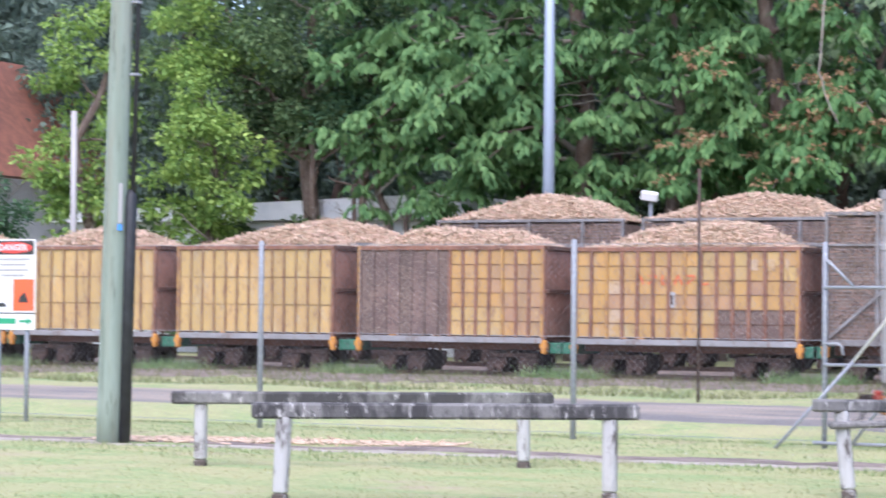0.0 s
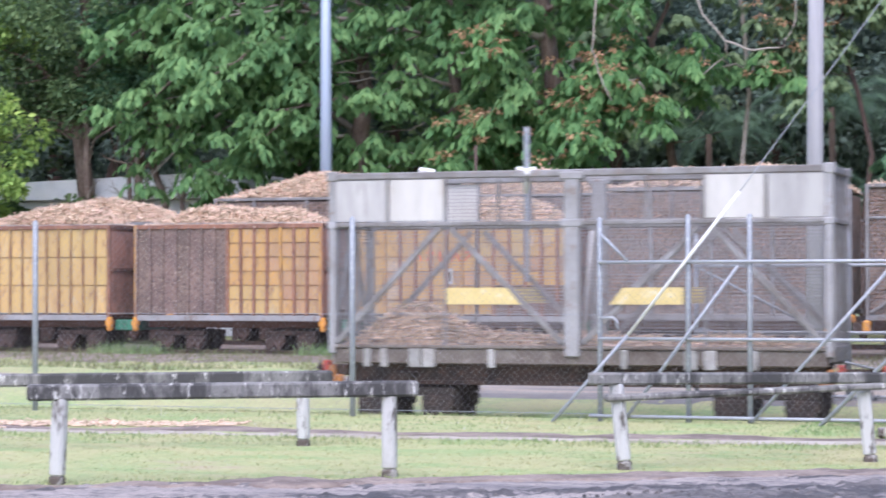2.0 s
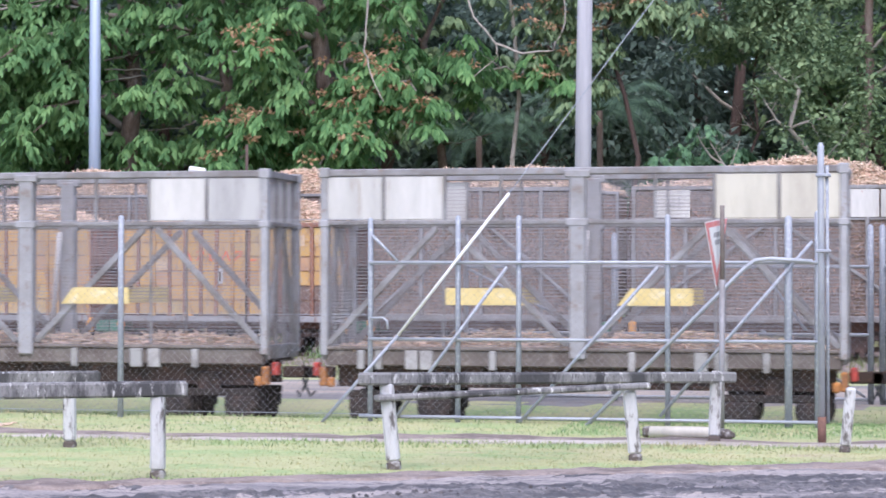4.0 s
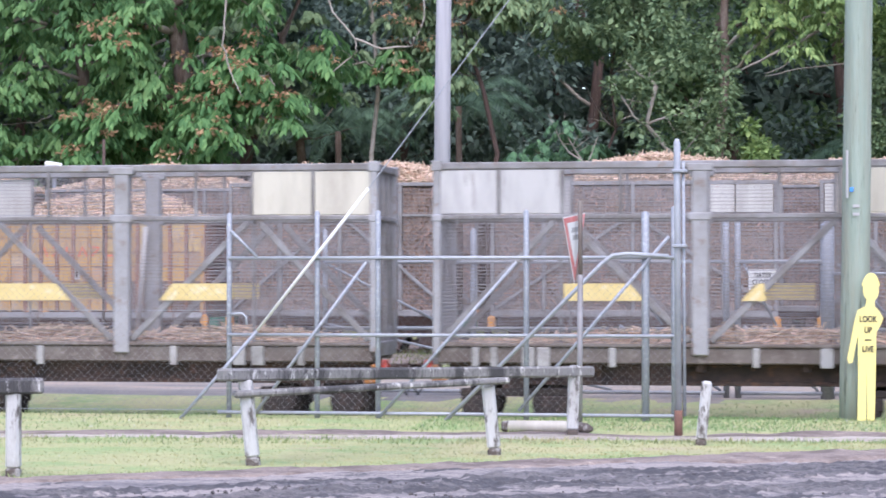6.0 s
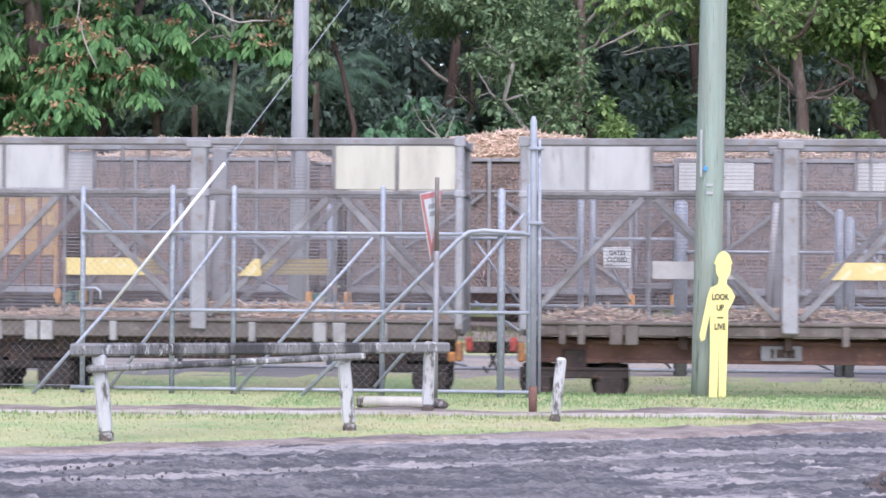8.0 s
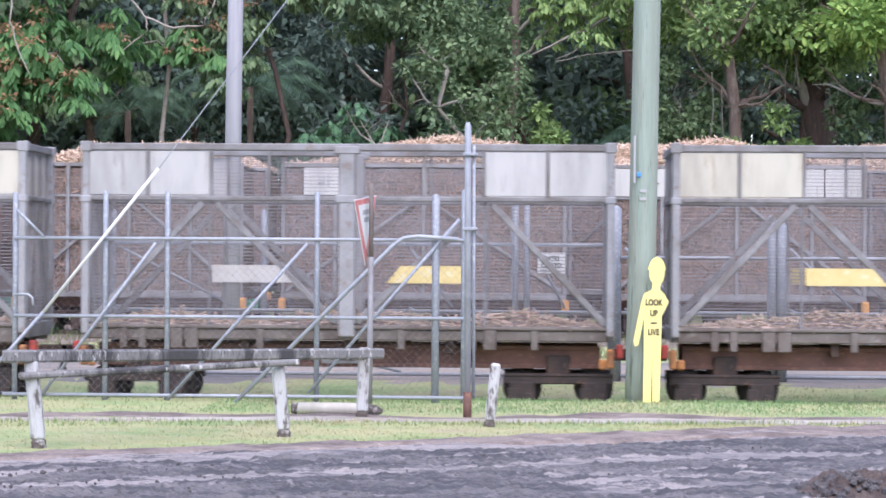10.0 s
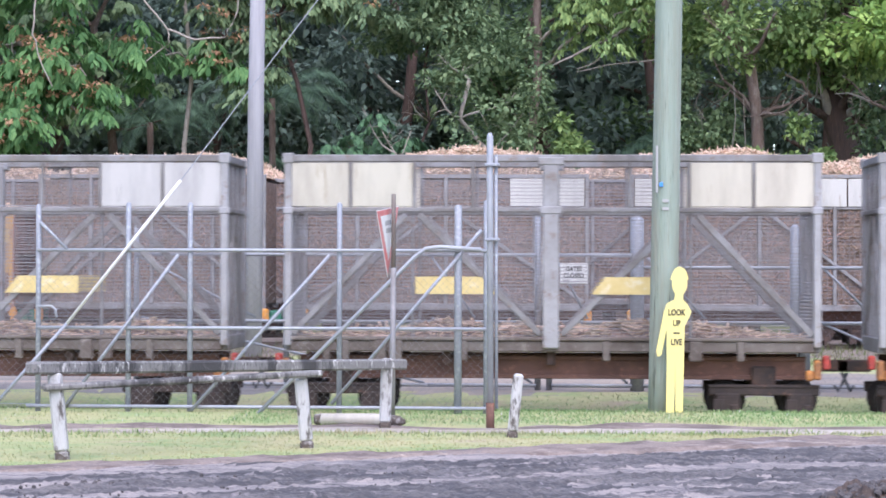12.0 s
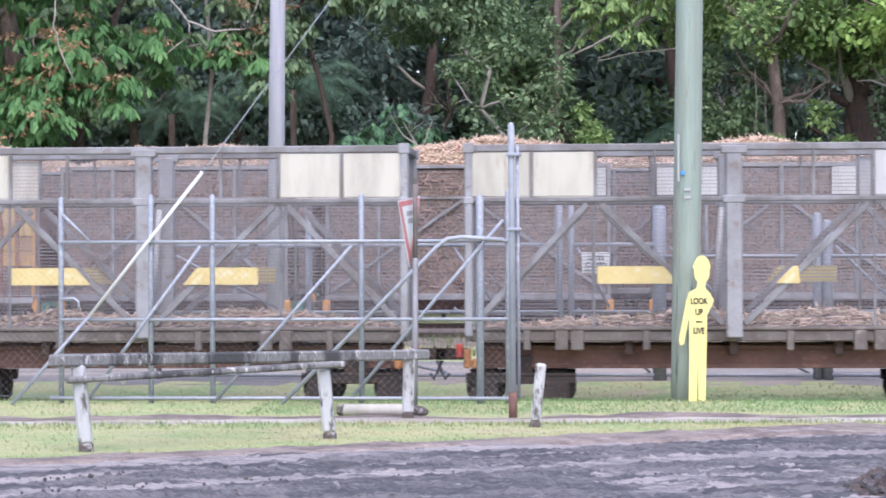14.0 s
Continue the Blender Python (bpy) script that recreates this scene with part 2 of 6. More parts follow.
# ---- mesh builder ----
class Builder:
    def __init__(self):
        self.v, self.f = [], []

    def add(self, verts, faces):
        o = len(self.v)
        self.v += [tuple(p) for p in verts]
        self.f += [tuple(i + o for i in q) for q in faces]
        return self

    def box(self, x0, y0, z0, x1, y1, z1, c=0.0, m=None):
        """A block with its long edges chamfered by c."""
        c = min(c, (x1 - x0) / 3, (y1 - y0) / 3, (z1 - z0) / 3)
        if c <= 0:
            P = [Vector((x, y, z)) for z in (z0, z1) for y in (y0, y1) for x in (x0, x1)]
            F = [(0, 2, 3, 1), (4, 5, 7, 6), (0, 1, 5, 4), (2, 6, 7, 3), (0, 4, 6, 2), (1, 3, 7, 5)]
        else:
            P, idx = [], {}
            for ix, X in enumerate((x0, x1)):
                for iy, Y in enumerate((y0, y1)):
                    for iz, Z in enumerate((z0, z1)):
                        sx, sy, sz = c * (1 - 2 * ix), c * (1 - 2 * iy), c * (1 - 2 * iz)
                        for a, p in (("x", (X, Y + sy, Z + sz)), ("y", (X + sx, Y, Z + sz)), ("z", (X + sx, Y + sy, Z))):
                            idx[(ix, iy, iz, a)] = len(P)
                            P.append(Vector(p))
            F = []
            for k in (0, 1):
                F.append([idx[(k, j, l, "x")] for j, l in ((0, 0), (1, 0), (1, 1), (0, 1))][::(-1 if k == 0 else 1)])
                F.append([idx[(j, k, l, "y")] for j, l in ((0, 0), (1, 0), (1, 1), (0, 1))][::(1 if k == 0 else -1)])
                F.append([idx[(j, l, k, "z")] for j, l in ((0, 0), (1, 0), (1, 1), (0, 1))][::(-1 if k == 0 else 1)])
            for a in (0, 1):
                for b in (0, 1):
                    F.append([idx[(0, a, b, "y")], idx[(1, a, b, "y")], idx[(1, a, b, "z")], idx[(0, a, b, "z")]])
                    F.append([idx[(a, 0, b, "x")], idx[(a, 1, b, "x")], idx[(a, 1, b, "z")], idx[(a, 0, b, "z")]])
                    F.append([idx[(a, b, 0, "x")], idx[(a, b, 1, "x")], idx[(a, b, 1, "y")], idx[(a, b, 0, "y")]])
            for a in (0, 1):
                for b in (0, 1):
                    for d in (0, 1):
                        F.append([idx[(a, b, d, "x")], idx[(a, b, d, "y")], idx[(a, b, d, "z")]])
        if m is not None:
            P = [m @ p for p in P]
        return self.add(P, F)

    def tube(self, pts, radii, n=8, caps=True):
        pts = [Vector(p) for p in pts]
        if not hasattr(radii, "__len__"):
            radii = [radii] * len(pts)
        rings, F = [], []
        for i, p in enumerate(pts):
            d = (pts[min(i + 1, len(pts) - 1)] - pts[max(i - 1, 0)]).normalized()
            a = d.cross(Vector((0, 0, 1)) if abs(d.z) < 0.9 else Vector((1, 0, 0))).normalized()
            b = d.cross(a)
            for k in range(n):
                w = 2 * math.pi * (k + 0.5) / n
                rings.append(p + radii[i] * (math.cos(w) * a + math.sin(w) * b))
        for i in range(len(pts) - 1):
            for k in range(n):
                k2 = (k + 1) % n
                F.append((i * n + k, i * n + k2, (i + 1) * n + k2, (i + 1) * n + k))
        if caps:
            F.append(tuple(range(n - 1, -1, -1)))
            F.append(tuple((len(pts) - 1) * n + k for k in range(n)))
        return self.add(rings, F)

    def beam(self, p, q, w, h, c=0.01, up=(0, 0, 1)):
        """A chamfered bar of width w and height h from p to q."""
        p, q = Vector(p), Vector(q)
        d = (q - p).normalized()
        s = d.cross(Vector(up)).normalized()
        u = s.cross(d)
        m = Matrix((( s.x, d.x, u.x, p.x), (s.y, d.y, u.y, p.y), (s.z, d.z, u.z, p.z), (0, 0, 0, 1)))
        return self.box(-w / 2, 0, -h / 2, w / 2, (q - p).length, h / 2, c, m)

    def prism(self, outline, y0, y1):
        """An outline in x and z, given thickness along y."""
        n = len(outline)
        P = [(x, y0, z) for x, z in outline] + [(x, y1, z) for x, z in outline]
        F = [tuple(range(n)), tuple(range(2 * n - 1, n - 1, -1))]
        F += [(k, k + n, (k + 1) % n + n, (k + 1) % n) for k in range(n)]
        return self.add(P, F)

    def mesh(self, name, mat, smooth=False):
        me = bpy.data.meshes.new(name)
        me.from_pydata(self.v, [], self.f)
        me.materials.append(mat)
        if smooth:
            me.polygons.foreach_set("use_smooth", [True] * len(me.polygons))
        me.update()
        return me


def part(name, b, mat, parent, label="", smooth=False, kind=""):
    me = b.mesh(name, mat, smooth) if isinstance(b, Builder) else b
    ob = new(name, me)
    ob.parent = parent
    return tagged(ob, label=label, kind=kind)


def thing(name, label, category, m=None, group="", kind=""):
    ob = new(name)
    ob.empty_display_size = 0.2
    if m is not None:
        ob.matrix_basis = m
    return tagged(ob, label, category, group, kind)


def solid(name, b, mat, label, category, m=None, group="", kind="", smooth=False):
    ob = new(name, b.mesh(name, mat, smooth))
    if m is not None:
        ob.matrix_basis = m
    return tagged(ob, label, category, group, kind)


def arrays_mesh(name, verts, faces_per, mat):
    """A mesh of many alike quads or tris: verts (n, k, 3)."""
    n, k = verts.shape[0], verts.shape[1]
    me = bpy.data.meshes.new(name)
    me.vertices.add(n * k)
    me.vertices.foreach_set("co", verts.reshape(-1).astype(np.float32))
    F = np.asarray(faces_per)
    q = F.shape[1]
    idx = (F[None] + (np.arange(n) * k)[:, None, None]).reshape(-1)
    me.loops.add(len(idx))
    me.loops.foreach_set("vertex_index", idx.astype(np.int32))
    me.polygons.add(len(idx) // q)
    me.polygons.foreach_set("loop_start", np.arange(0, len(idx), q, dtype=np.int32))
    me.update(calc_edges=True)
    me.validate()
    me.materials.append(mat)
    return me


# ---- ground ----
def smooth_step(a, b, x):
    t = min(max((x - a) / (b - a), 0.0), 1.0)
    return t * t * (3 - 2 * t)


def ground_z(x, y):
    z = -0.17 * smooth_step(24.0, 24.8, y) + 0.17 * smooth_step(26.6, 28.0, y)
    z += 0.12 * smooth_step(35.5, 38.0, y)
    return z + 0.012 * noise.noise((x * 0.7, y * 0.7, 3.0))


def road_edge(x):
    """Where the grass verge meets the dirt road."""
    return 18.45 + 0.56 * x if x < 1.5 else 19.29 + 0.25 * (x - 1.5)


def lines(cuts):
    out = []
    for a, b, s in cuts:
        n = max(1, round((b - a) / s))
        out += [a + (b - a) * k / n for k in range(n)]
    return out + [cuts[-1][1]]


def sheet(name, xs, ys, zf, mat):
    b = Builder()
    nx = len(xs)
    b.v = [(x, y, zf(x, y)) for y in ys for x in xs]
    for j in range(len(ys) - 1):
        for i in range(nx - 1):
            b.f.append((j * nx + i, j * nx + i + 1, (j + 1) * nx + i + 1, (j + 1) * nx + i))
    return b.mesh(name, mat, True)


GRASS = material("mown_grass", (0.32, 0.32, 0.155), 0.95, 0.0,
                 [(0.35, (0.37, 0.335, 0.18), 0.44, 0.62, 5), (1.2, (0.22, 0.3, 0.12), 0.45, 0.62, 6), (0.8, (0.36, 0.29, 0.2), 0.58, 0.68, 7),
                  (14, (0.4, 0.41, 0.2), 0.5, 0.7, 4)], 0.8, 30, coords="World", stretch=(0.6, 1, 1))
DIRT = material("dark_muddy_road", (0.3, 0.257, 0.237), 0.9, 0.0,
                [(1.6, (0.15, 0.135, 0.135), 0.46, 0.6, 10), (5, (0.32, 0.28, 0.265), 0.54, 0.66, 10), (9, (0.055, 0.05, 0.054), 0.54, 0.63, 10), (35, (0.13, 0.118, 0.122), 0.5, 0.62, 6)], 1.0, 12,
                coords="World", stretch=(0.3, 1.1, 1))
RUT = material("black_wet_mud", (0.14, 0.125, 0.123), 0.85, 0.0, [(3, (0.055, 0.051, 0.055), 0.44, 0.56, 10), (9, (0.24, 0.21, 0.21), 0.56, 0.66, 10), (40, (0.045, 0.042, 0.045), 0.5, 0.62, 8)], 1.0, 12,
               coords="World", stretch=(0.35, 1.1, 1))
EARTH = material("bare_brown_earth", (0.235, 0.185, 0.16), 0.95, 0.0, [(2, (0.12, 0.09, 0.08), 0.45, 0.57, 10), (6, (0.34, 0.275, 0.235), 0.54, 0.66, 9), (40, (0.15, 0.115, 0.1), 0.5, 0.64, 6)], 1.0, 12,
                 coords="World", stretch=(0.8, 1.0, 1))
GRAVEL = material("pale_grey_gravel", (0.41, 0.36, 0.31), 0.9, 0.0, [(1.0, (0.26, 0.22, 0.18), 0.42, 0.62, 9), (25, (0.46, 0.42, 0.37), 0.5, 0.7, 3)], 0.7, 40, coords="World", stretch=(0.5, 1.5, 1))
YARD = material("grey_yard_road", (0.33, 0.265, 0.21), 0.9, 0.0, [(0.4, (0.16, 0.145, 0.14), 0.44, 0.6, 9), (0.9, (0.36, 0.3, 0.27), 0.55, 0.7, 7), (15, (0.2, 0.2, 0.2), 0.5, 0.7, 4)], 0.6, 25, coords="World", stretch=(0.4, 1.2, 1))

ground = new("ground", sheet("ground", lines([(-400, -60, 40), (-60, 30, 0.6), (30, 400, 40)]), lines([(-200, 5, 20), (5, 45, 0.4), (45, 80, 2.5), (80, 900, 80)]), ground_z, GRASS))
tagged(ground, "mown green grass with bare straw patches", "grass", kind="structure")


def strip(name, xs, lo, hi, n, lift, mat, label, category, rough=0.0):
    """A sheet on the ground between two uneven edges."""
    b = Builder()
    for x in xs:
        a, c = lo(x), hi(x)
        for k in range(n + 1):
            y = a + (c - a) * k / n
            edge = min(k, n - k) / n
            z = ground_z(x, y) + lift * min(1, edge * 12) - 0.004 * (edge == 0)
            if rough and edge > 0:
                z += rough * (0.7 * noise.noise((x * 0.4, (y - 0.4 * x) * 1.4, 1)) + 0.5 * noise.noise((x * 2, y * 2.5, 7)) + 0.5 * noise.noise((x * 6, y * 5, 4)))
            b.v.append((x, y, z))
    for i in range(len(xs) - 1):
        for k in range(n):
            o = i * (n + 1) + k
            b.f.append((o, o + n + 1, o + n + 2, o + 1))
    return tagged(new(name, b.mesh(name, mat, True)), label, category, kind="structure")


def wob(x, s, a=1.0):
    return a * (noise.noise((x * 0.6, s, 0)) + 0.5 * noise.noise((x * 2.3, s, 5)))


XS = lines([(-30, -14, 0.4), (-14, 7, 0.1), (7, 30, 0.4)])
XF = lines([(-30, -10.5, 0.4), (-10.5, 5.2, 0.05), (5.2, 30, 0.4)])
strip("dirt_road", XS, lambda x: min(4.0, road_edge(x) - 8), lambda x: road_edge(x) - 6.2, 20, 0.04, DIRT, "dark wet churned dirt road with tyre ruts", "road", rough=0.006)


def wet(x, y):
    """How deep in churned wet mud a spot of the road lies."""
    d = road_edge(x) - y
    f = noise.noise((x * 0.13 + 3.1, d * 1.7, 2.0)) + 0.45 * noise.noise((x * 0.9, d * 2.6, 5.0)) + 0.3 * noise.noise((x * 3.5, d * 5, 9.0)) + 0.2 * noise.noise((x * 11, d * 11, 3.0))
    return f + 0.16 - 0.5 * smooth_step(1.6, 0.3, d) + 0.2 * smooth_step(1.5, 2.3, d)


def churned(xs, n):
    """The near part of the road: crumbs and ridges, with wet mud where the wheels run."""
    b, deep = Builder(), []
    for x in xs:
        e = road_edge(x) + wob(x, 2, 0.22)
        for k in range(n + 1):
            y = e - 7.0 * (1 - k / n)
            m = smooth_step(-0.05, 0.35, wet(x, y))
            z = 0.05 + 0.018 * noise.noise((x * 0.6, y * 1.3, 1))
            z += (0.012 + 0.034 * m) * (abs(noise.noise((x * 5, y * 5, 4))) + 0.7 * abs(noise.noise((x * 12, y * 11, 7))) + 0.5 * noise.noise((x * 25, y * 22, 8)))
            b.v.append((x, y, ground_z(x, y) + z - 0.06 * (k == n)))
            deep.append(m)
    for i in range(len(xs) - 1):
        for k in range(n):
            o = i * (n + 1) + k
            b.f.append((o, o + n + 1, o + n + 2, o + 1))
    me = b.mesh("churned_road", DIRT, True)
    me.materials.append(RUT)
    me.polygons.foreach_set("material_index", [int(deep[f[0]] > 0.3) for f in b.f])
    return me


tagged(new("dirt_road", churned(lines([(-30, -10.5, 0.4), (-10.5, 5.2, 0.035), (5.2, 30, 0.4)]), 185)), "dark wet churned dirt road with tyre ruts", "road", kind="structure")
strip("verge_earth", XF, lambda x: road_edge(x) - 0.4 - 0.65 * smooth_step(-5, 2, x) + wob(x, 8, 0.4), lambda x: road_edge(x) + 0.12 + wob(x, 9, 0.35) + 0.05 * noise.noise((x * 9, 1, 1)), 16, 0.075, EARTH, "bare brown earth between grass and road", "earth", rough=0.03)
strip("trackside_earth", XS, lambda x: 21.05 + 0.06 * x + wob(x, 12, 0.3), lambda x: 21.05 + 0.06 * x + wob(x, 12, 0.3) + max(0.05, 0.5 + wob(x, 13, 0.6)), 8, 0.014, EARTH, "bare brown earth beside the gravel strip", "earth")
strip("gravel_path", XS, lambda x: 20.65 + 0.06 * x + wob(x, 3, 0.2), lambda x: 20.72 + 0.06 * x + wob(x, 3, 0.2) + max(0.04, 0.22 + 0.25 * smooth_step(-7, -3, x) + wob(x, 4, 0.4)) + 0.5 * smooth_step(1.5, 4, x), 8, 0.012, GRAVEL, "narrow pale gravel strip through the grass", "path")
strip("yard_road", lines([(-60, 30, 0.4)]), lambda x: 27.6 + wob(x, 5, 0.3) + 0.9 * smooth_step(-6, -14, x), lambda x: 33.2 + wob(x, 6, 0.7), 16, 0.012, YARD, "grey gravel yard road between the tracks", "road", rough=0.01)

strip("track_bed", lines([(-60, 30, 0.4)]), lambda x: 36.6 + wob(x, 21, 0.5), lambda x: 49.0 + wob(x, 22, 0.5), 16, 0.012, EARTH, "brown earth under the parked wagons", "earth", rough=0.012)
TUFT = leaf_mat("grass_blades", (0.26, 0.335, 0.15), 0.4, (0.4, 0.36, 0.21))
TUFT_GREEN = leaf_mat("lush_grass_blades", (0.2, 0.33, 0.14), 0.4, (0.3, 0.36, 0.18))
TUFT_DRY = leaf_mat("sunbleached_grass_blades", (0.38, 0.36, 0.175), 0.3, (0.29, 0.35, 0.16))
FLOWER = material("white_clover_flowers", (0.52, 0.5, 0.45), 0.8, 0.0, [(3, (0.5, 0.47, 0.44), 0.5, 0.7, 4)], coords="World")


TUFT_DIM = leaf_mat("dim_grass_blades", (0.15, 0.19, 0.075), 0.35, (0.22, 0.2, 0.11))


def blades(n, x0, x1, yf, h0, h1, seed, mat, name, label):
    r = np.random.RandomState(int(seed * 10))
    x = r.uniform(x0, x1, n)
    u = r.uniform(0, 1, n)
    y = np.array([yf(a, b) for a, b in zip(x, u)])
    z = np.array([ground_z(a, b) for a, b in zip(x, y)]) - 0.01
    h = r.uniform(h0, h1, n)
    a = r.uniform(0, 2 * np.pi, n)
    w = r.uniform(0.004, 0.01, n)
    lean = r.normal(0, 0.35, (n, 2)) * h[:, None]
    p = np.zeros((n, 3, 3))
    p[:, 0] = np.stack([x - w * np.cos(a), y - w * np.sin(a), z], 1)
    p[:, 1] = np.stack([x + w * np.cos(a), y + w * np.sin(a), z], 1)
    p[:, 2] = np.stack([x + lean[:, 0], y + lean[:, 1], z + h], 1)
    ob = new(name, arrays_mesh(name, p, [(0, 1, 2)], mat))
    return tagged(ob, label, "grass", kind="stuff")


def on_grass(x, u):
    return road_edge(x) + 0.02 + wob(x, 9, 0.35) + 0.12 * noise.noise((x * 5, u * 9, 2)) + u * (20.5 + 0.06 * x - road_edge(x))


blades(42000, -14, 5.5, on_grass, 0.01, 0.03, 1, TUFT_DRY, "verge_grass", "short yellowish green verge grass beside the dirt road")
blades(16000, -14, 5.5, lambda x, u: on_grass(x, u ** 2 * (0.2 + 0.3 * smooth_step(-4, 3, x))), 0.015, 0.05, 6, TUFT, "verge_edge_grass", "greener grass along the edge of the dirt road")
blades(6000, -14, 5.5, lambda x, u: on_grass(x, 1 - u ** 2 * 0.18) + 0.1, 0.02, 0.07, 7, TUFT, "path_edge_grass", "green grass along the gravel strip")
blades(30000, -3.5, 6, lambda x, u: 21.9 + 0.06 * x + u * 5.0, 0.012, 0.05, 10, TUFT_GREEN, "lush_trackside_grass", "lush green grass round the utility pole")
blades(1100, -14, 5.5, lambda x, u: 21.7 + 0.06 * x + u * 5.5, 0.02, 0.045, 8, FLOWER, "clover_flowers", "tiny white flowers in the grass")
blades(260, -14, 5.5, on_grass, 0.02, 0.03, 9, FLOWER, "clover_flowers", "tiny white flowers in the short grass")
blades(34000, -18, 6, lambda x, u: 21.55 + 0.06 * x + wob(x, 13, 0.4) + u ** 0.9 * (27.5 - 21.6), 0.012, 0.05, 2, TUFT, "trackside_grass", "longer green grass beside the rails")
blades(16000, -5, 6, lambda x, u: 24.5 + u * 1.6, 0.02, 0.07, 5, TUFT_GREEN, "rail_grass", "green grass growing over the rails")
blades(26000, -30, 8, lambda x, u: 35.2 + (u ** 1.5) * 6.5 + 1.2 * noise.noise((x * 0.5, 2.2, 8)), 0.03, 0.2, 3, TUFT_DIM, "far_track_grass", "tall green grass between the parked wagons")


for k, x in enumerate((-28.3, -24.0, -19.65, -15.0, -10.0)):
    blades(900, x - 0.9, x + 0.9, lambda a, u: 38.9 + u * 1.6, 0.08, 0.34, 30 + k, TUFT_GREEN, "tall_grass_tuft", "tall green grass under the wagon couplings")


blades(14000, -20, -5, lambda x, u: 24.6 + u * 1.6, 0.02, 0.09, 11, TUFT, "rail_grass", "green grass growing over the rails")
RAIL = material("dull_brown_rail_steel", (0.15, 0.1, 0.08), 0.75, 0.2, [(2, (0.08, 0.055, 0.045), 0.42, 0.6, 7), (15, (0.22, 0.16, 0.12), 0.55, 0.7, 5)], 0.3, 30)


# ---- railway tracks ----
def track(yc, z, name, label):
    t = thing(name, label, "railway track", kind="structure")
    for s in (-1, 1):
        b = Builder()
        y = yc + s * 0.305
        b.box(-60, y - 0.045, z - 0.1, 40, y + 0.045, z - 0.085)
        b.box(-60, y - 0.008, z - 0.085, 40, y + 0.008, z - 0.03)
        b.box(-60, y - 0.024, z - 0.03, 40, y + 0.024, z, 0.005)
        part("rail", b, RAIL, t)
    return t


NEAR_Y, NEAR_Z = 25.425, -0.03
FAR_Y, FAR_Z = 40.3, 0.2
BACK_Y, BACK_Z = 46.0, 0.22
track(NEAR_Y, NEAR_Z - 0.1, "railway_track", "narrow gauge rusty rails half sunk in grass")
track(FAR_Y, FAR_Z, "railway_track", "narrow gauge rails under the parked yellow wagons")
track(BACK_Y, BACK_Z, "railway_track", "narrow gauge rails under the rearmost loaded wagons")


# ---- cane ----
def billets(n, place, seed, length=(0.08, 0.26), radius=(0.008, 0.015)):
    """Short cut stalks: place(r, n) gives centres and a flattening of their tilt."""
    r = np.random.RandomState(int(seed * 10))
    c, flat = place(r, n)
    d = r.normal(0, 1, (n, 3)) * flat
    d /= np.linalg.norm(d, axis=1)[:, None]
    a = np.cross(d, r.normal(0, 1, (n, 3)))
    a /= np.linalg.norm(a, axis=1)[:, None]
    b = np.cross(d, a)
    L = r.uniform(*length, n)[:, None] / 2
    R = r.uniform(*radius, n)[:, None]
    P = np.zeros((n, 6, 3))
    for k in range(3):
        o = R * (math.cos(k * math.pi / 1.5) * a + math.sin(k * math.pi / 1.5) * b)
        P[:, k] = c - d * L + o
        P[:, k + 3] = c + d * L + o
    return P


BILLET_F = [(0, 1, 4, 3), (1, 2, 5, 4), (2, 0, 3, 5)]


def heap_fn(x0, x1, y0, y1, zb, h, seed, peaks):
    def f(x, y):
        u, v = (x - x0) / (x1 - x0), (y - y0) / (y1 - y0)
        e = min(1, 6 * min(u, 1 - u)) * min(1, 5 * min(v, 1 - v))
        e = max(e, 0) ** 0.6
        p = sum(a * math.exp(-((u - c) / w) ** 2) for a, c, w in peaks) * (1 - (2 * v - 1) ** 2 * 0.5)
        return zb + e * (0.04 + h * p + 0.05 * noise.noise((x * 1.6, y * 1.6, seed)) + 0.025 * noise.noise((x * 6, y * 6, seed)))
    return f


def heap(name, x0, x1, y0, y1, zb, h, seed, peaks, n, label, mat=CANE, bed=None):
    """A heap of cut cane: a lumpy core with loose billets on it."""
    f = heap_fn(x0, x1, y0, y1, zb, h, seed, peaks)
    core = new(name, sheet(name, [x0 + (x1 - x0) * k / 40 for k in range(41)], [y0 + (y1 - y0) * k / 14 for k in range(15)], f, bed or CANE_BED))
    tagged(core, label, "sugar cane", kind="stuff")

    def place(r, n):
        x, y = r.uniform(x0 + 0.03, x1 - 0.03, n), y0 + 0.03 + (y1 - y0 - 0.06) * r.uniform(0, 1, n) ** 1.3
        z = np.array([f(a, b) for a, b in zip(x, y)]) + r.uniform(-0.01, 0.03, n)
        return np.stack([x, y, z], 1), np.array([1, 1, 0.35])
    loose = part("billets", arrays_mesh("billets", billets(n, place, seed), BILLET_F, mat), None, core)
    loose.parent = core
    return core


# ---- mesh cane bins ----
BIN_L, BIN_W = 6.22, 1.45


def screen(b, axis, lo, hi, z0, z1, at, dh, dv, r=0.0035):
    """Woven wire between lo and hi on one wall."""
    n = round((z1 - z0) / dh)
    for k in range(1, n):
        z = z0 + (z1 - z0) * k / n
        p, q = ((lo, at, z), (hi, at, z)) if axis == "x" else ((at, lo, z), (at, hi, z))
        b.tube([p, q], r, 4, False)
    n = round((hi - lo) / dv)
    for k in range(1, n):
        s = lo + (hi - lo) * k / n
        p, q = ((s, at, z0), (s, at, z1)) if axis == "x" else ((at, s, z0), (at, s, z1))
        b.tube([p, q], r * 0.7, 4, False)


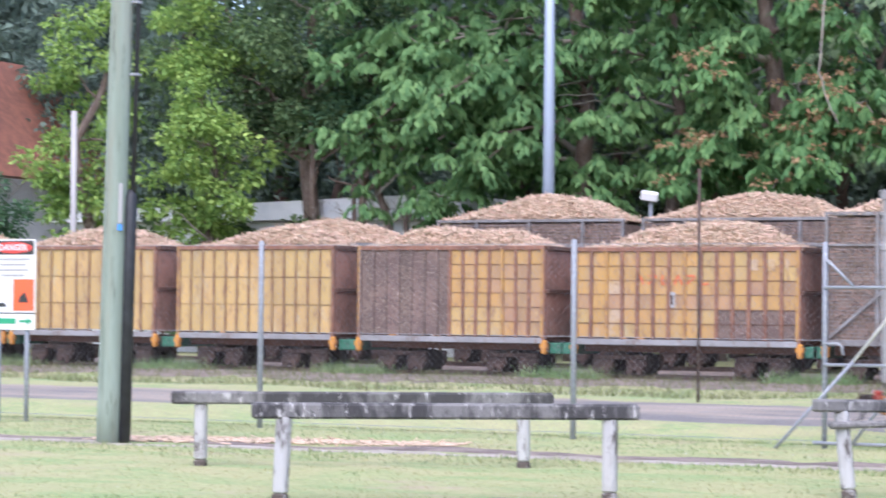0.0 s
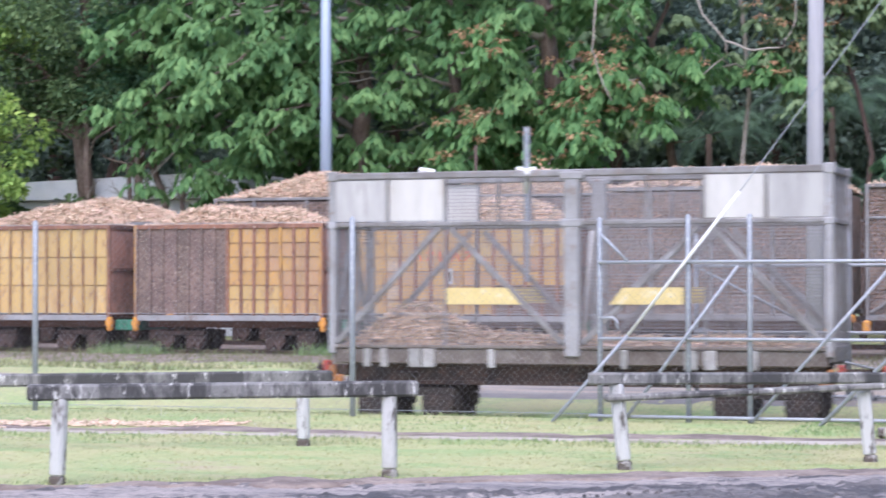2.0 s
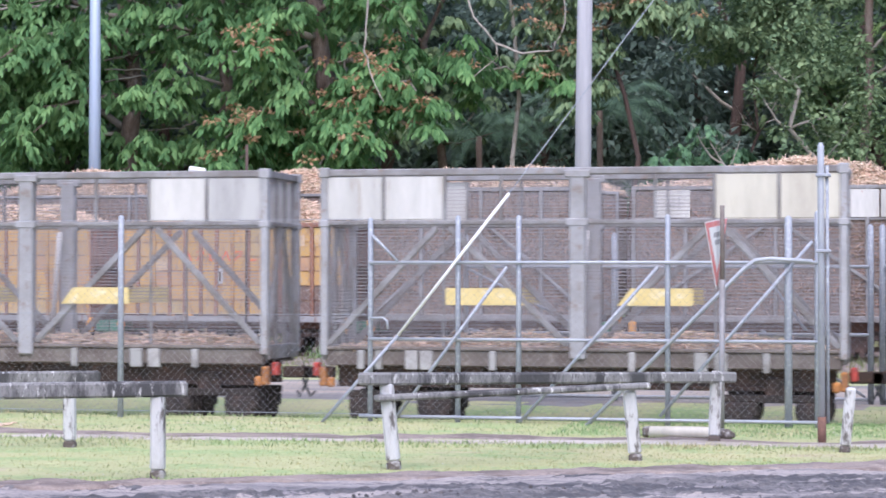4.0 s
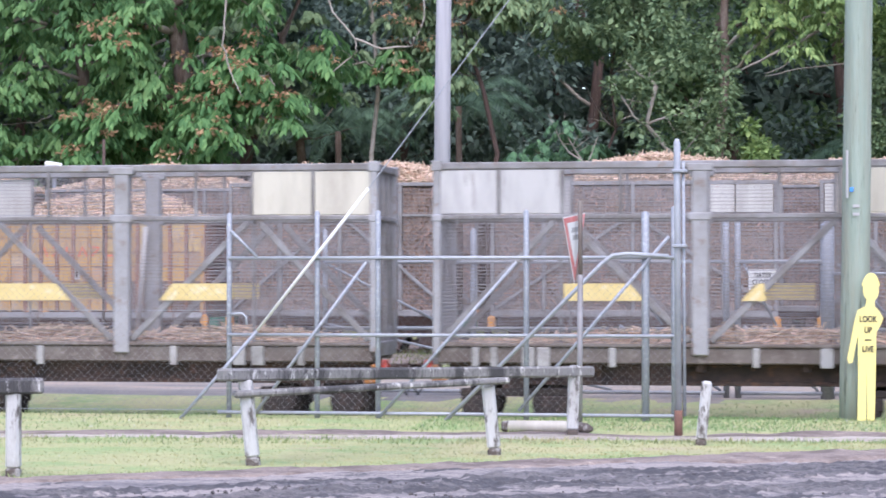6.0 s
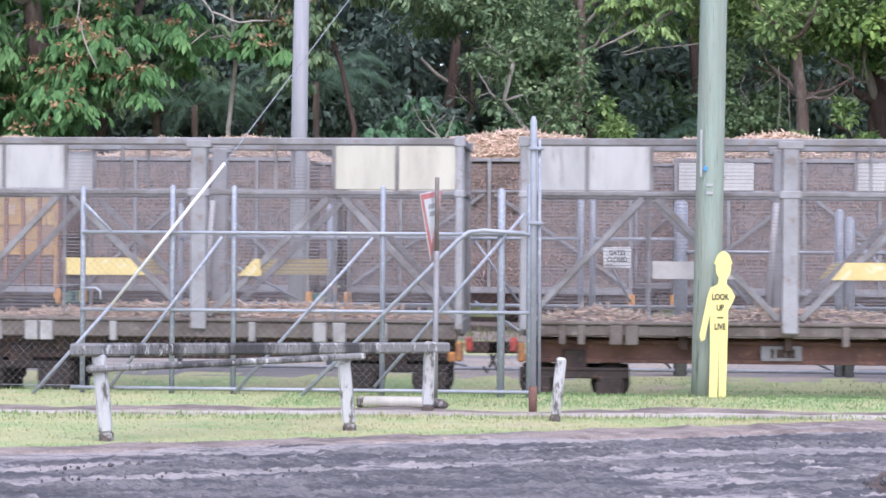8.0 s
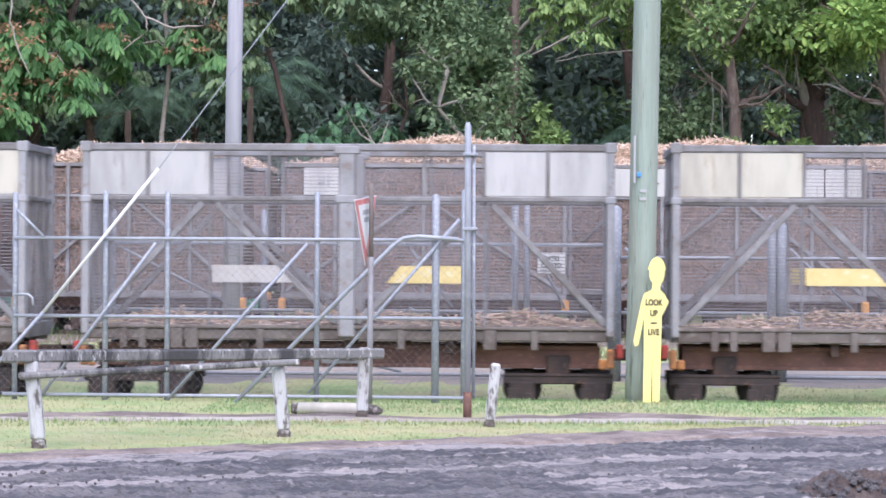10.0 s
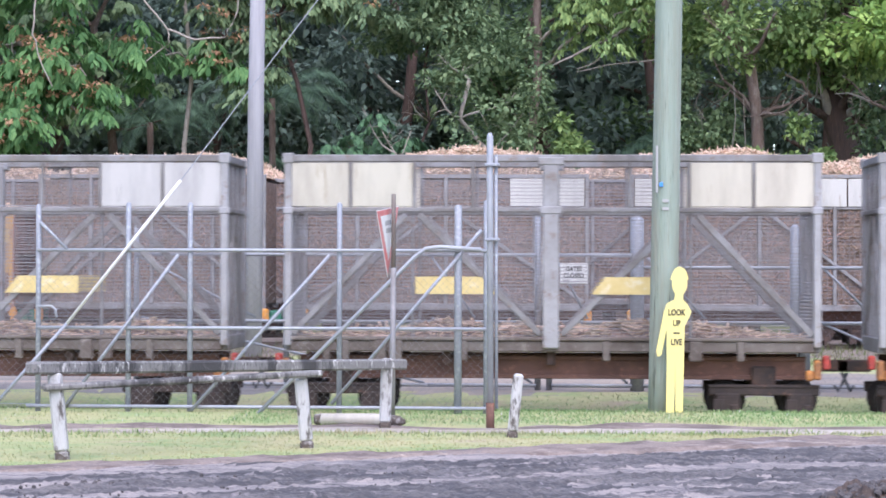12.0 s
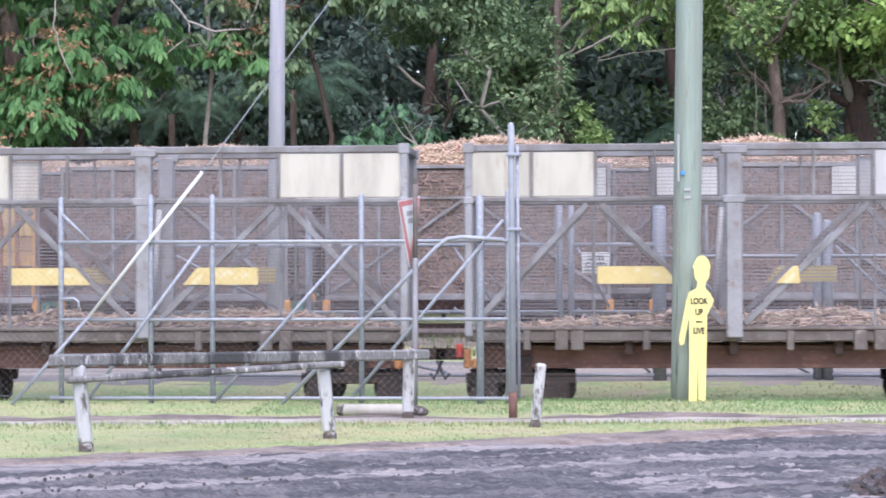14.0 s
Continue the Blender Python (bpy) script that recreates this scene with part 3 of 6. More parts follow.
def bogie(parent, x, L=1.28, axle=0.84, wr=0.21, low=False, frame_mat=RUST):
    g = new("bogie")
    g.parent = parent
    g.location = (x, 0, -0.1 if frame_mat is RUST else 0)
    for s in (-1, 1):
        if low:
            b = Builder().box(-L / 2, s * 0.5 - 0.05, 0.26, L / 2, s * 0.5 + 0.05, 0.36, 0.015)
            b.box(-L / 2, s * 0.5 - 0.06, 0.35, L / 2, s * 0.5 + 0.06, 0.385, 0.008)
        else:
            b = Builder().box(-L / 2, s * 0.5 - 0.04, 0.31, L / 2, s * 0.5 + 0.04, 0.4, 0.015)
        for e in (-1, 1):
            w = 0.15 if low else 0.17
            b.box(e * axle / 2 - w, s * 0.5 - 0.07, (0.03 if low else -0.03) if frame_mat is RUST else 0.07, e * axle / 2 + w, s * 0.5 + 0.05, 0.3, 0.03 if low else 0.05)
            b.box(e * axle / 2 - w - 0.02, s * 0.5 - 0.08, 0.03, e * axle / 2 - w * 0.3, s * 0.5 - 0.05, 0.22, 0.012)
            b.box(e * axle / 2 + w * 0.2, s * 0.5 - 0.09, 0.0, e * axle / 2 + w * 0.8, s * 0.5 - 0.05, 0.16, 0.012)
            if not low:
                b.box(e * axle / 2 - 0.21, s * 0.5 - 0.06, 0.14, e * axle / 2 + 0.21, s * 0.5 + 0.045, 0.32, 0.03)
        part("side_frame", b, BOGIE_DARK if low else WHEEL if frame_mat is RUST else frame_mat, g)
    part("bolster", Builder().box(-0.14, -0.5, 0.36, 0.14, 0.5, 0.6 if frame_mat is RUST else 0.5, 0.02), RUST, g)
    for e in (-1, 1):
        part("axle", Builder().tube([(e * axle / 2, -0.5, wr), (e * axle / 2, 0.5, wr)], 0.05, 10), WHEEL, g)
        for s in (-1, 1):
            y = s * 0.305
            b = Builder().tube([(e * axle / 2, y - 0.045, wr), (e * axle / 2, y - 0.04, wr), (e * axle / 2, y + 0.04, wr), (e * axle / 2, y + 0.045, wr)], [wr * 0.55, wr, wr, wr * 0.55], 24)
            b.tube([(e * axle / 2, y - s * 0.045, wr), (e * axle / 2, y - s * 0.065, wr)], wr + 0.02, 24)
            part("wheel", b, WHEEL, g)
    return g


def coupler(parent, x, s, second=RED):
    """Draw bar with a painted buffer block on each side of the hook. s: the way it points."""
    g = new("coupler")
    g.parent = parent
    g.location = (x, 0, 0)
    part("draw_bar", Builder().box(min(0, s * 0.4), -0.07, 0.42, max(0, s * 0.4), 0.07, 0.56, 0.015), RUST, g)
    part("buffer_block", Builder().box(-0.05 - s * 0.03, -0.7, 0.35, 0.035 - s * 0.03, -0.58, 0.58, 0.02).box(-0.05 - s * 0.12, -0.69, 0.34, 0.04 - s * 0.12, -0.59, 0.46, 0.02), ORANGE_DULL, g, "orange painted buffer block")
    part("marker_plate", Builder().box(s * 0.07 - 0.04, -0.64, 0.47, s * 0.07 + 0.04, -0.52, 0.63, 0.015), second, g, "painted marker plate")
    part("draw_hook", Builder().tube([(s * 0.36, 0, 0.5), (s * 0.42, 0, 0.56), (s * 0.44, 0, 0.5)], 0.03, 6), RUST, g)
    part("air_hose", Builder().tube([(s * 0.3, -0.2, 0.42), (s * 0.36, -0.2, 0.28), (s * 0.4, -0.2, 0.2), (s * 0.44, -0.15, 0.26)], 0.018, 6), BLACK_PVC, g)


def text_mesh(body, size, depth=0.003):
    cu = bpy.data.curves.new("lettering", "FONT")
    cu.body, cu.size, cu.extrude, cu.offset = body, size, depth, size * 0.02
    cu.align_x, cu.align_y = "CENTER", "CENTER"
    ob = bpy.data.objects.new("lettering", cu)
    scene.collection.objects.link(ob)
    me = bpy.data.meshes.new_from_object(ob.evaluated_get(bpy.context.evaluated_depsgraph_get()))
    bpy.data.objects.remove(ob)
    return me


def lettering(body, size, mat, parent, x, y, z, label="", wide=1.0):
    me = text_mesh(body, size)
    me.materials.clear()
    me.materials.append(mat)
    me.transform(Matrix.Translation((x, y, z)) @ Matrix.Rotation(radians(90), 4, "X") @ Matrix.Diagonal((wide, 1, 1, 1)))
    return part("lettering", me, mat, parent, label or "painted lettering")


SIGN_GREY = material("faded_grey_print", (0.35, 0.34, 0.34), 0.6)
BRACKET = material("pale_bracket_steel", (0.34, 0.325, 0.315), 0.65, 0.1, [(5, (0.22, 0.2, 0.19), 0.45, 0.65, 6)], 0.2, 40, obj=0.15)
SCREENS = {}


def mesh_bin(k, ends, panels, plates, number=False):
    """A tall mesh-sided bin on two bogies. Its origin is the left end at rail level under the middle."""
    L, W = BIN_L, BIN_W
    t = thing("cane_bin", "tall grey steel mesh cane bin rolling on two bogies", "railway wagon", group="moving cane train")
    z0, zm, zt = 0.81, 2.31, 2.95
    sill = SILL_DARK
    for s in (-1, 1):
        y = s * W / 2
        yo = y - s * 0.03
        part("top_rail", Builder().box(0, min(y, y - s * 0.09), zt - 0.085, L, max(y, y - s * 0.09), zt, 0.012), BIN_STEEL, t)
        part("mid_rail", Builder().box(0.05, min(y, y - s * 0.05), zm - 0.03, L - 0.05, max(y, y - s * 0.05), zm + 0.025, 0.01), BIN_STEEL, t)
        part("floor_rail", Builder().box(0.05, min(y, y - s * 0.06), z0 - 0.02, L - 0.05, max(y, y - s * 0.06), z0 + 0.025, 0.01), SILL_DARK, t)
        part("side_sill", Builder().box(0.06, min(y - s * 0.03, y - s * 0.15), 0.6 if ends > 0.8 else 0.66, L - 0.06, max(y - s * 0.03, y - s * 0.15), z0 - 0.02, 0.015), sill, t)
        part("centre_post", Builder().box(L / 2 - 0.095, min(y + s * 0.02, y - s * 0.12), 0.7, L / 2 + 0.095, max(y + s * 0.02, y - s * 0.12), zt - 0.06, 0.015)
             .box(L / 2 - 0.13, min(y + s * 0.03, y - s * 0.1), zm - 0.05, L / 2 + 0.13, max(y + s * 0.03, y - s * 0.1), zm + 0.04, 0.01)
             .box(L / 2 - 0.15, min(y + s * 0.03, y - s * 0.1), zt - 0.12, L / 2 + 0.15, max(y + s * 0.03, y - s * 0.1), zt - 0.03, 0.01), BIN_SILL, t)
        for x in (0.5, 0.72, 1.12, 1.3, 2.1, 3.75, 4.55, 4.78, 5.3):
            w = 0.075 if x in (1.12, 1.3, 4.55, 4.78) else 0.04
            part("sill_bracket", Builder().box(x - w, min(y + s * 0.005, y - s * 0.06), 0.56, x + w, max(y + s * 0.005, y - s * 0.06), z0 - 0.022, 0.008), BRACKET if ends > 0.8 else sill, t)
        for a, b in (((0.1, z0 + 0.05), (1.42, zm - 0.06)), ((1.58, zm - 0.06), (L / 2 - 0.12, z0 + 0.05)),
                     ((L / 2 + 0.12, z0 + 0.05), (L - 1.58, zm - 0.06)), ((L - 1.42, zm - 0.06), (L - 0.1, z0 + 0.05))):
            part("diagonal_brace", Builder().beam((a[0], yo, a[1]), (b[0], yo, b[1]), 0.04, 0.075, 0.008), BIN_STEEL, t)
        for i, (xa, xb) in enumerate(((0.05, 0.755), (0.795, 1.5), (L - 1.5, L - 0.795), (L - 0.755, L - 0.05))):
            mat = panels[i]
            if mat is not None:
                part("side_panel", Builder().box(xa, min(y - s * 0.012, y - s * 0.03), zm + 0.035, xb, max(y - s * 0.012, y - s * 0.03), zt - 0.095, 0.006), mat, t, "dirty pale sheet metal panel")
        for x in (0.775, 1.52, 2.2, L - 2.2, L - 1.52, L - 0.775):
            part("stanchion", Builder().box(x - 0.018, min(y, y - s * 0.04), zm + 0.02, x + 0.018, max(y, y - s * 0.04), zt - 0.08, 0.006), BIN_STEEL, t)
        for x in (1.5, L - 1.5):
            part("stanchion", Builder().box(x - 0.015, min(y - s * 0.05, y - s * 0.08), z0, x + 0.015, max(y - s * 0.05, y - s * 0.08), zm, 0.006), BIN_STEEL, t)
        for i, (xa, xb, cut) in enumerate(((1.54, 2.36, 1), (L - 2.64, L - 1.76, -1))):
            o = [(xa, 1.33), (xb + (0.12 if cut > 0 else 0), 1.33), (xb - (0.06 if cut > 0 else 0), 1.53), (xa + (0.16 if cut < 0 else 0), 1.53)]
            if s < 0 and (k, i) in ((2, 1), (5, 1)):
                o = [(xa, 1.33), (xa + 0.28, 1.33), (xa + 0.26, 1.53), (xa + 0.2, 1.53)]
            part("placard", Builder().prism(o, min(y + s * 0.004, y + s * 0.012), max(y + s * 0.004, y + s * 0.012)), plates[i], t, "faded sheet metal placard")
        if ("side", s) not in SCREENS:
            b = Builder()
            screen(b, "x", 0.05, L - 0.05, z0, zm, y - s * 0.045, 0.042, 0.042, 0.0036)
            screen(b, "x", 1.5, L - 1.5, zm, zt - 0.08, y - s * 0.045, 0.042, 0.042, 0.0036)
            SCREENS[("side", s)] = b.mesh("side_screen", WIRE)
        part("side_screen", SCREENS[("side", s)], WIRE, t, "dull wire mesh side", kind="stuff")
    for e, x in ((-1, 0.0), (1, L)):
        xi = x - e * 0.09
        for s in (-1, 1):
            y = s * W / 2
            part("corner_post", Builder().box(min(x, xi), min(y + s * 0.01, y - s * 0.1), 0.72, max(x, xi), max(y + s * 0.01, y - s * 0.1), zt + 0.01, 0.012)
                 .box(min(x, xi) - 0.015, min(y + s * 0.02, y - s * 0.1), zm - 0.05, max(x, xi) + 0.015, max(y + s * 0.02, y - s * 0.1), zm + 0.03, 0.01)
                 .box(min(x, xi) - 0.02, min(y + s * 0.02, y - s * 0.1), zt - 0.1, max(x, xi) + 0.02, max(y + s * 0.02, y - s * 0.1), zt + 0.02, 0.01), BIN_SILL, t)
            part("end_brace", Builder().beam((x - e * 0.04, s * (W / 2 - 0.12), z0 + 0.05), (x - e * 0.04, s * 0.05, zm - 0.05), 0.06, 0.04, 0.006), BIN_STEEL, t)
        for z, h in ((zt - 0.085, 0.085), (zm - 0.03, 0.055), (z0 - 0.15, 0.17)):
            part("end_rail", Builder().box(min(x, xi), -W / 2 + 0.1, z, max(x, xi), W / 2 - 0.1, z + h, 0.01), BIN_STEEL, t)
        for y in (-0.55, -0.18, 0.18, 0.55):
            part("end_bar", Builder().box(x - e * 0.05 - 0.02, y - 0.025, z0, x - e * 0.05 + 0.02, y + 0.025, zt - 0.08, 0.006), BIN_STEEL, t)
        if ("end", e) not in SCREENS:
            b = Builder()
            screen(b, "y", -W / 2 + 0.1, W / 2 - 0.1, z0, zt - 0.08, x - e * 0.06, 0.042, 0.042, 0.0036)
            SCREENS[("end", e)] = b.mesh("end_screen", WIRE)
        part("end_screen", SCREENS[("end", e)], WIRE, t, "dull wire mesh end", kind="stuff")
        coupler(t, x, e)
    part("door_bar", Builder().tube([(L / 2 - 0.17, W / 2 - 0.2, 0.84), (L / 2 - 0.06, W / 2 - 0.2, 2.24)], 0.035, 8), PANEL_G, t, "pale leaning door bar", True)
    part("floor_plate", Builder().box(0.05, -W / 2 + 0.06, z0 - 0.07, L - 0.05, W / 2 - 0.06, z0 - 0.03), RUST, t)
    for s in (-1, 1):
        part("centre_beam", Builder().box(0.15, s * 0.42 - 0.05, 0.34, L - 0.15, s * 0.42 + 0.05, 0.39, 0.008).box(0.15, s * 0.42 - 0.012, 0.38, L - 0.15, s * 0.42 + 0.012, 0.57)
             .box(0.15, s * 0.42 - 0.05, 0.56, L - 0.15, s * 0.42 + 0.05, 0.61, 0.008), RUST if ends > 0.8 else RUST_RED, t)
    for x in (1.9, L / 2, L - 1.9):
        part("cross_member", Builder().box(x - 0.05, -W / 2 + 0.14, 0.5, x + 0.05, W / 2 - 0.14, 0.7, 0.01), RUST, t)
    for x in (ends + (0.13 if ends > 0.8 else 0), L - ends):
        bogie(t, x, low=ends < 0.8)
    if number:
        pl = part("number_plate", Builder().box(2.8, -0.5, 0.38, 3.27, -0.485, 0.56, 0.006), BIN_STEEL, t, "dull grey plate with worn writing")
        for x, w in ((2.93, 0.02), (3.03, 0.05), (3.14, 0.05)):
            part("writing_bar", Builder().box(x - w, -0.505, 0.42, x + w, -0.501, 0.52), RUST, pl)
    return t


A, B = 0.81, 0.64
PW, PC, PG = PANEL_W, PANEL_C, PANEL_G
PY, PV = PLACARD_Y, PLACARD_W
TRAIN = [mesh_bin(k, *spec) for k, spec in enumerate((
    (A, (PG, PW, PW, PG), (PY, PY)), (A, (PW, PW, PC, PC), (PY, PY)), (A, (PG, PG, PC, PC), (PY, PY)),
    (B, (PG, PG, PG, PG), (PV, PY), True), (B, (PC, PC, PC, PC), (PY, PY)), (B, (PC, PC, PG, PG), (PY, PY)), (B, (PG, PW, PC, PC), (PY, PV))))]
PITCH = 6.88
part("mast", Builder().tube([(2.53, -BIN_W / 2 + 0.1, 1.6), (2.53, -BIN_W / 2 + 0.1, 3.48)], 0.032, 8), GALV, TRAIN[0], "thin grey mast")
part("rag", Builder().tube([(2.53, -BIN_W / 2 + 0.06, 2.66), (2.53, -BIN_W / 2 + 0.05, 2.8), (2.55, -BIN_W / 2 + 0.05, 2.92), (2.65, -BIN_W / 2 + 0.05, 2.98)], [0.02, 0.05, 0.07, 0.02], 8)
     .tube([(2.53, -BIN_W / 2 + 0.05, 2.9), (2.45, -BIN_W / 2 + 0.05, 2.97), (2.41, -BIN_W / 2 + 0.05, 2.98)], [0.05, 0.035, 0.01], 8), SIGN_W, TRAIN[0], "white rag tied to the mast", True)
PILES = []
for k in range(7):
    pk = {0: [(0.6, 0.1, 0.1), (0.12, 0.3, 0.2), (0.1, 0.8, 0.2)], 3: [(0.16, 0.1, 0.1), (0.12, 0.5, 0.15), (0.12, 0.85, 0.12)]}.get(
        k, [(0.12, 0.2 + 0.1 * (k % 3), 0.15), (0.14, 0.7, 0.18)])
    h = heap("cane_remnants", 0.1, BIN_L - 0.1, -BIN_W / 2 + 0.08, BIN_W / 2 - 0.08, 0.79, 1.0, k + 0.5, pk, 1300, "loose cut cane left on the floor of the mesh bin", bed=CANE_BED if k < 3 else CANE_SHADED)
    PILES.append(h)


def litter_place(r, n):
    x = r.uniform(-13.4, -9.4, n)
    y = 20.9 + 0.25 * (x + 12) + r.normal(0, 0.22, n)
    return np.stack([x, y, np.array([ground_z(a, c) for a, c in zip(x, y)]) + 0.02], 1), np.array([1, 1, 0.12])


tagged(new("cane_litter", arrays_mesh("cane_litter", billets(900, litter_place, 5.5, (0.06, 0.2), (0.006, 0.011)), BILLET_F, CANE)), "spilled dry cane trash on the grass", "sugar cane", kind="stuff")


# ---- the parked train: sheet-sided bins and loaded mesh bins ----
def wheelsets(t, L, xs):
    for x in xs:
        bogie(t, x, 1.1, 0.68, 0.21, frame_mat=BOGIE)


RIB_ORANGE = material("orange_brown_rib_paint", (0.42, 0.23, 0.07), 0.75, 0.0, [(3, (0.25, 0.13, 0.07), 0.45, 0.6, 6)], 0.3, 20, coords="World")


def sheet_bin(x0, L, top, ribs, rows, colour, label, seed, rib=TOP_RUST, rw=0.034):
    """A loaded bin with sheet panels between upright ribs; colour(i, j, r) picks a panel's paint."""
    r = random.Random(seed)
    t = thing("yellow_cane_bin", label, "railway wagon", pose(x0, FAR_Y, FAR_Z), group="parked cane bins")
    W = 1.8
    z0 = 0.72
    h = top - FAR_Z
    y = -W / 2
    xs = [0.06 + (L - 0.12) * i / ribs for i in range(ribs + 1)]
    zs = [z0 + 0.03 + (h - 0.09 - z0 - 0.03) * j / rows for j in range(rows + 1)]
    shared = {}
    for i in range(ribs):
        for j in range(rows):
            mat = colour((i + 0.5) / ribs, (j + 0.5) / rows, r)
            tall = colour is half_rusty and mat is RUSTY_BIN
            if tall and j:
                continue
            me = shared.get(mat.name)
            if me is None:
                me = shared[mat.name] = Builder().box(0.012, 0, 0.003, xs[1] - xs[0] - 0.012, 0.02, (zs[-1] if tall else zs[1]) - zs[0] - 0.003, 0.005).mesh("sheet_panel", mat)
            p = part("sheet_panel", me, mat, t)
            p.location = (xs[i], y + r.uniform(0.012, 0.02), zs[j])
    for x in xs:
        d = r.uniform(-0.012, 0.012)
        b = Builder().beam((x + d, y, z0), (x - d * 0.6, y, h - 0.06), rw * 2, 0.06, 0.008, (0, 1, 0))
        bare = colour is half_rusty and x < L * 0.48
        part("rib", b, RUSTY_BIN if bare else RIB_ORANGE if rows == 6 and r.random() < 0.3 else rib, t)
    for z in zs[1:-1]:
        part("seam_strip", Builder().beam((L * 0.5 if colour is half_rusty else 0.06, y + 0.012, z + r.uniform(-0.01, 0.01)), (L - 0.06, y + 0.012, z + r.uniform(-0.01, 0.01)), 0.007, 0.014, 0.002, (0, 1, 0)), rib, t)
    part("top_rail", Builder().box(0, y - 0.025, h - 0.09, L, y + 0.06, h, 0.012).box(0, W / 2 - 0.06, h - 0.09, L, W / 2 + 0.02, h, 0.012), TOP_RUST, t)
    part("back_wall", Builder().box(0.03, W / 2 - 0.03, z0, L - 0.03, W / 2, h - 0.08), RUSTY_BIN, t)
    part("side_sill", Builder().box(0, y - 0.01, z0 - 0.12, L, y + 0.1, z0, 0.012), BIN_SILL, t)
    for x in (0.0, L):
        e = 1 if x else -1
        part("end_wall", Builder().box(min(x, x - e * 0.04), y + 0.06, z0, max(x, x - e * 0.04), W / 2 - 0.03, h - 0.01, 0.01), RUST_END, t)
        part("corner_post", Builder().box(min(x, x - e * 0.07), y - 0.028, z0 - 0.1, max(x, x - e * 0.07), y + 0.07, h, 0.012), RIB_ORANGE if x == 0 else TOP_RUST, t)
        part("end_rail", Builder().box(min(x, x + e * 0.05), y + 0.05, h - 0.09, max(x, x + e * 0.05), W / 2, h, 0.012), RUST_RED, t)
        part("end_rail", Builder().box(min(x, x + e * 0.05), y + 0.05, 1.6, max(x, x + e * 0.05), W / 2, 1.68, 0.012), RUST_RED, t)
        g = new("coupler")
        g.parent = t
        g.location = (x, 0, 0)
        part("buffer_block", Builder().box(-0.05 - e * 0.02, -0.95, 0.39, 0.05 - e * 0.02, -0.8, 0.68, 0.03).box(-0.08 - e * 0.02, -0.94, 0.5, 0.075 - e * 0.02, -0.82, 0.6, 0.02), ORANGE, g, "orange painted buffer block")
        part("end_beam", Builder().box(min(e * 0.02, e * 0.28), -0.7, 0.4, max(e * 0.02, e * 0.28), 0.7, 0.62, 0.015), GREEN_PAINT, g, "green painted end beam")
    part("underframe", Builder().box(0.1, -0.5, 0.46, L - 0.1, 0.5, z0 - 0.08, 0.02), RUST_RED, t)
    wheelsets(t, L, (0.85, L - 0.85))
    return t


def pale_yellow(u, v, r):
    return YELLOW_BIN


def half_rusty(u, v, r):
    if u < 0.49:
        return RUSTY_BIN
    if v < 0.34:
        return YELLOW_BIN if u < 0.78 else r.choice((ORANGE_BIN, RUST_MIX, RUST_MIX))
    return r.choice((ORANGE_BIN, RUST_MIX, RUST_MIX)) if 0.62 < u and v < 0.84 else ORANGE_BIN


def patched(u, v, r):
    if 0.62 < u and v < 0.32:
        return RUSTY_BIN
    if 0.22 < u < 0.66 and 0.5 < v < 0.67:
        return ORANGE_BIN
    if 0.12 < u < 0.24 and v < 0.65 and v < 0.3 or 0.12 < u < 0.24 and 0.45 < v < 0.65:
        return PALE_BIN
    if u > 0.58 and 0.32 < v < 0.68 or 0.33 < v < 0.5:
        return r.choice((RUST_MIX, ORANGE_BIN))
    return r.choice((ORANGE_BIN, ORANGE_BIN, YELLOW_BIN, ORANGE_BIN))


sheet_bin(-32.9, 4.6, 2.78, 11, 3, pale_yellow, "faded yellow sheet steel cane bin heaped with cane", 5, RIB_BROWN, 0.024)
sheet_bin(-28.1, 3.75, 2.78, 11, 3, pale_yellow, "faded yellow sheet steel cane bin heaped with cane", 6, RIB_BROWN, 0.024)
sheet_bin(-23.82, 3.77, 2.77, 13, 3, pale_yellow, "pale yellow ribbed cane bin heaped with cane", 7, RIB_BROWN, 0.022)
sheet_bin(-19.5, 4.14, 2.75, 14, 6, half_rusty, "half rusty brown, half orange ribbed cane bin", 8, rw=0.03)
t = sheet_bin(-14.77, 4.58, 2.71, 14, 6, patched, "orange ribbed cane bin patched with bare and pale sheets", 9)
for k in range(6):
    x = 1.3 + 0.26 * k
    for dx0, z0, dx1, z1 in (((0, 1.78, 0.08, 1.97), (0.08, 1.97, 0.16, 1.78)), ((0, 1.79, 0.16, 1.95), (0, 1.95, 0.15, 1.96)), ((0.02, 1.97, 0.02, 1.79), (0.02, 1.79, 0.17, 1.8)))[k % 3]:
        part("graffiti_bar", Builder().beam((x + dx0, -0.895, z0), (x + dx1, -0.895, z1), 0.035, 0.012, 0.002, (0, 1, 0)), GRAFFITI, t, "faded red sprayed stroke")
for x in (3.6, 3.93, 4.28):
    part("marking_bar", Builder().box(x, -0.898, 2.06, x + (0.13 if x < 4.2 else 0.05), -0.888, 2.27, 0.002), PALE_BIN, t, "worn pale painted marking")
part("marking_plate", Builder().box(1.98, -0.9, 1.34, 2.1, -0.886, 1.64, 0.003), SIGN_GREY, t, "pale worn marking plate")
part("marking_bar", Builder().box(2.02, -0.904, 1.39, 2.06, -0.8995, 1.58), RUST, t)
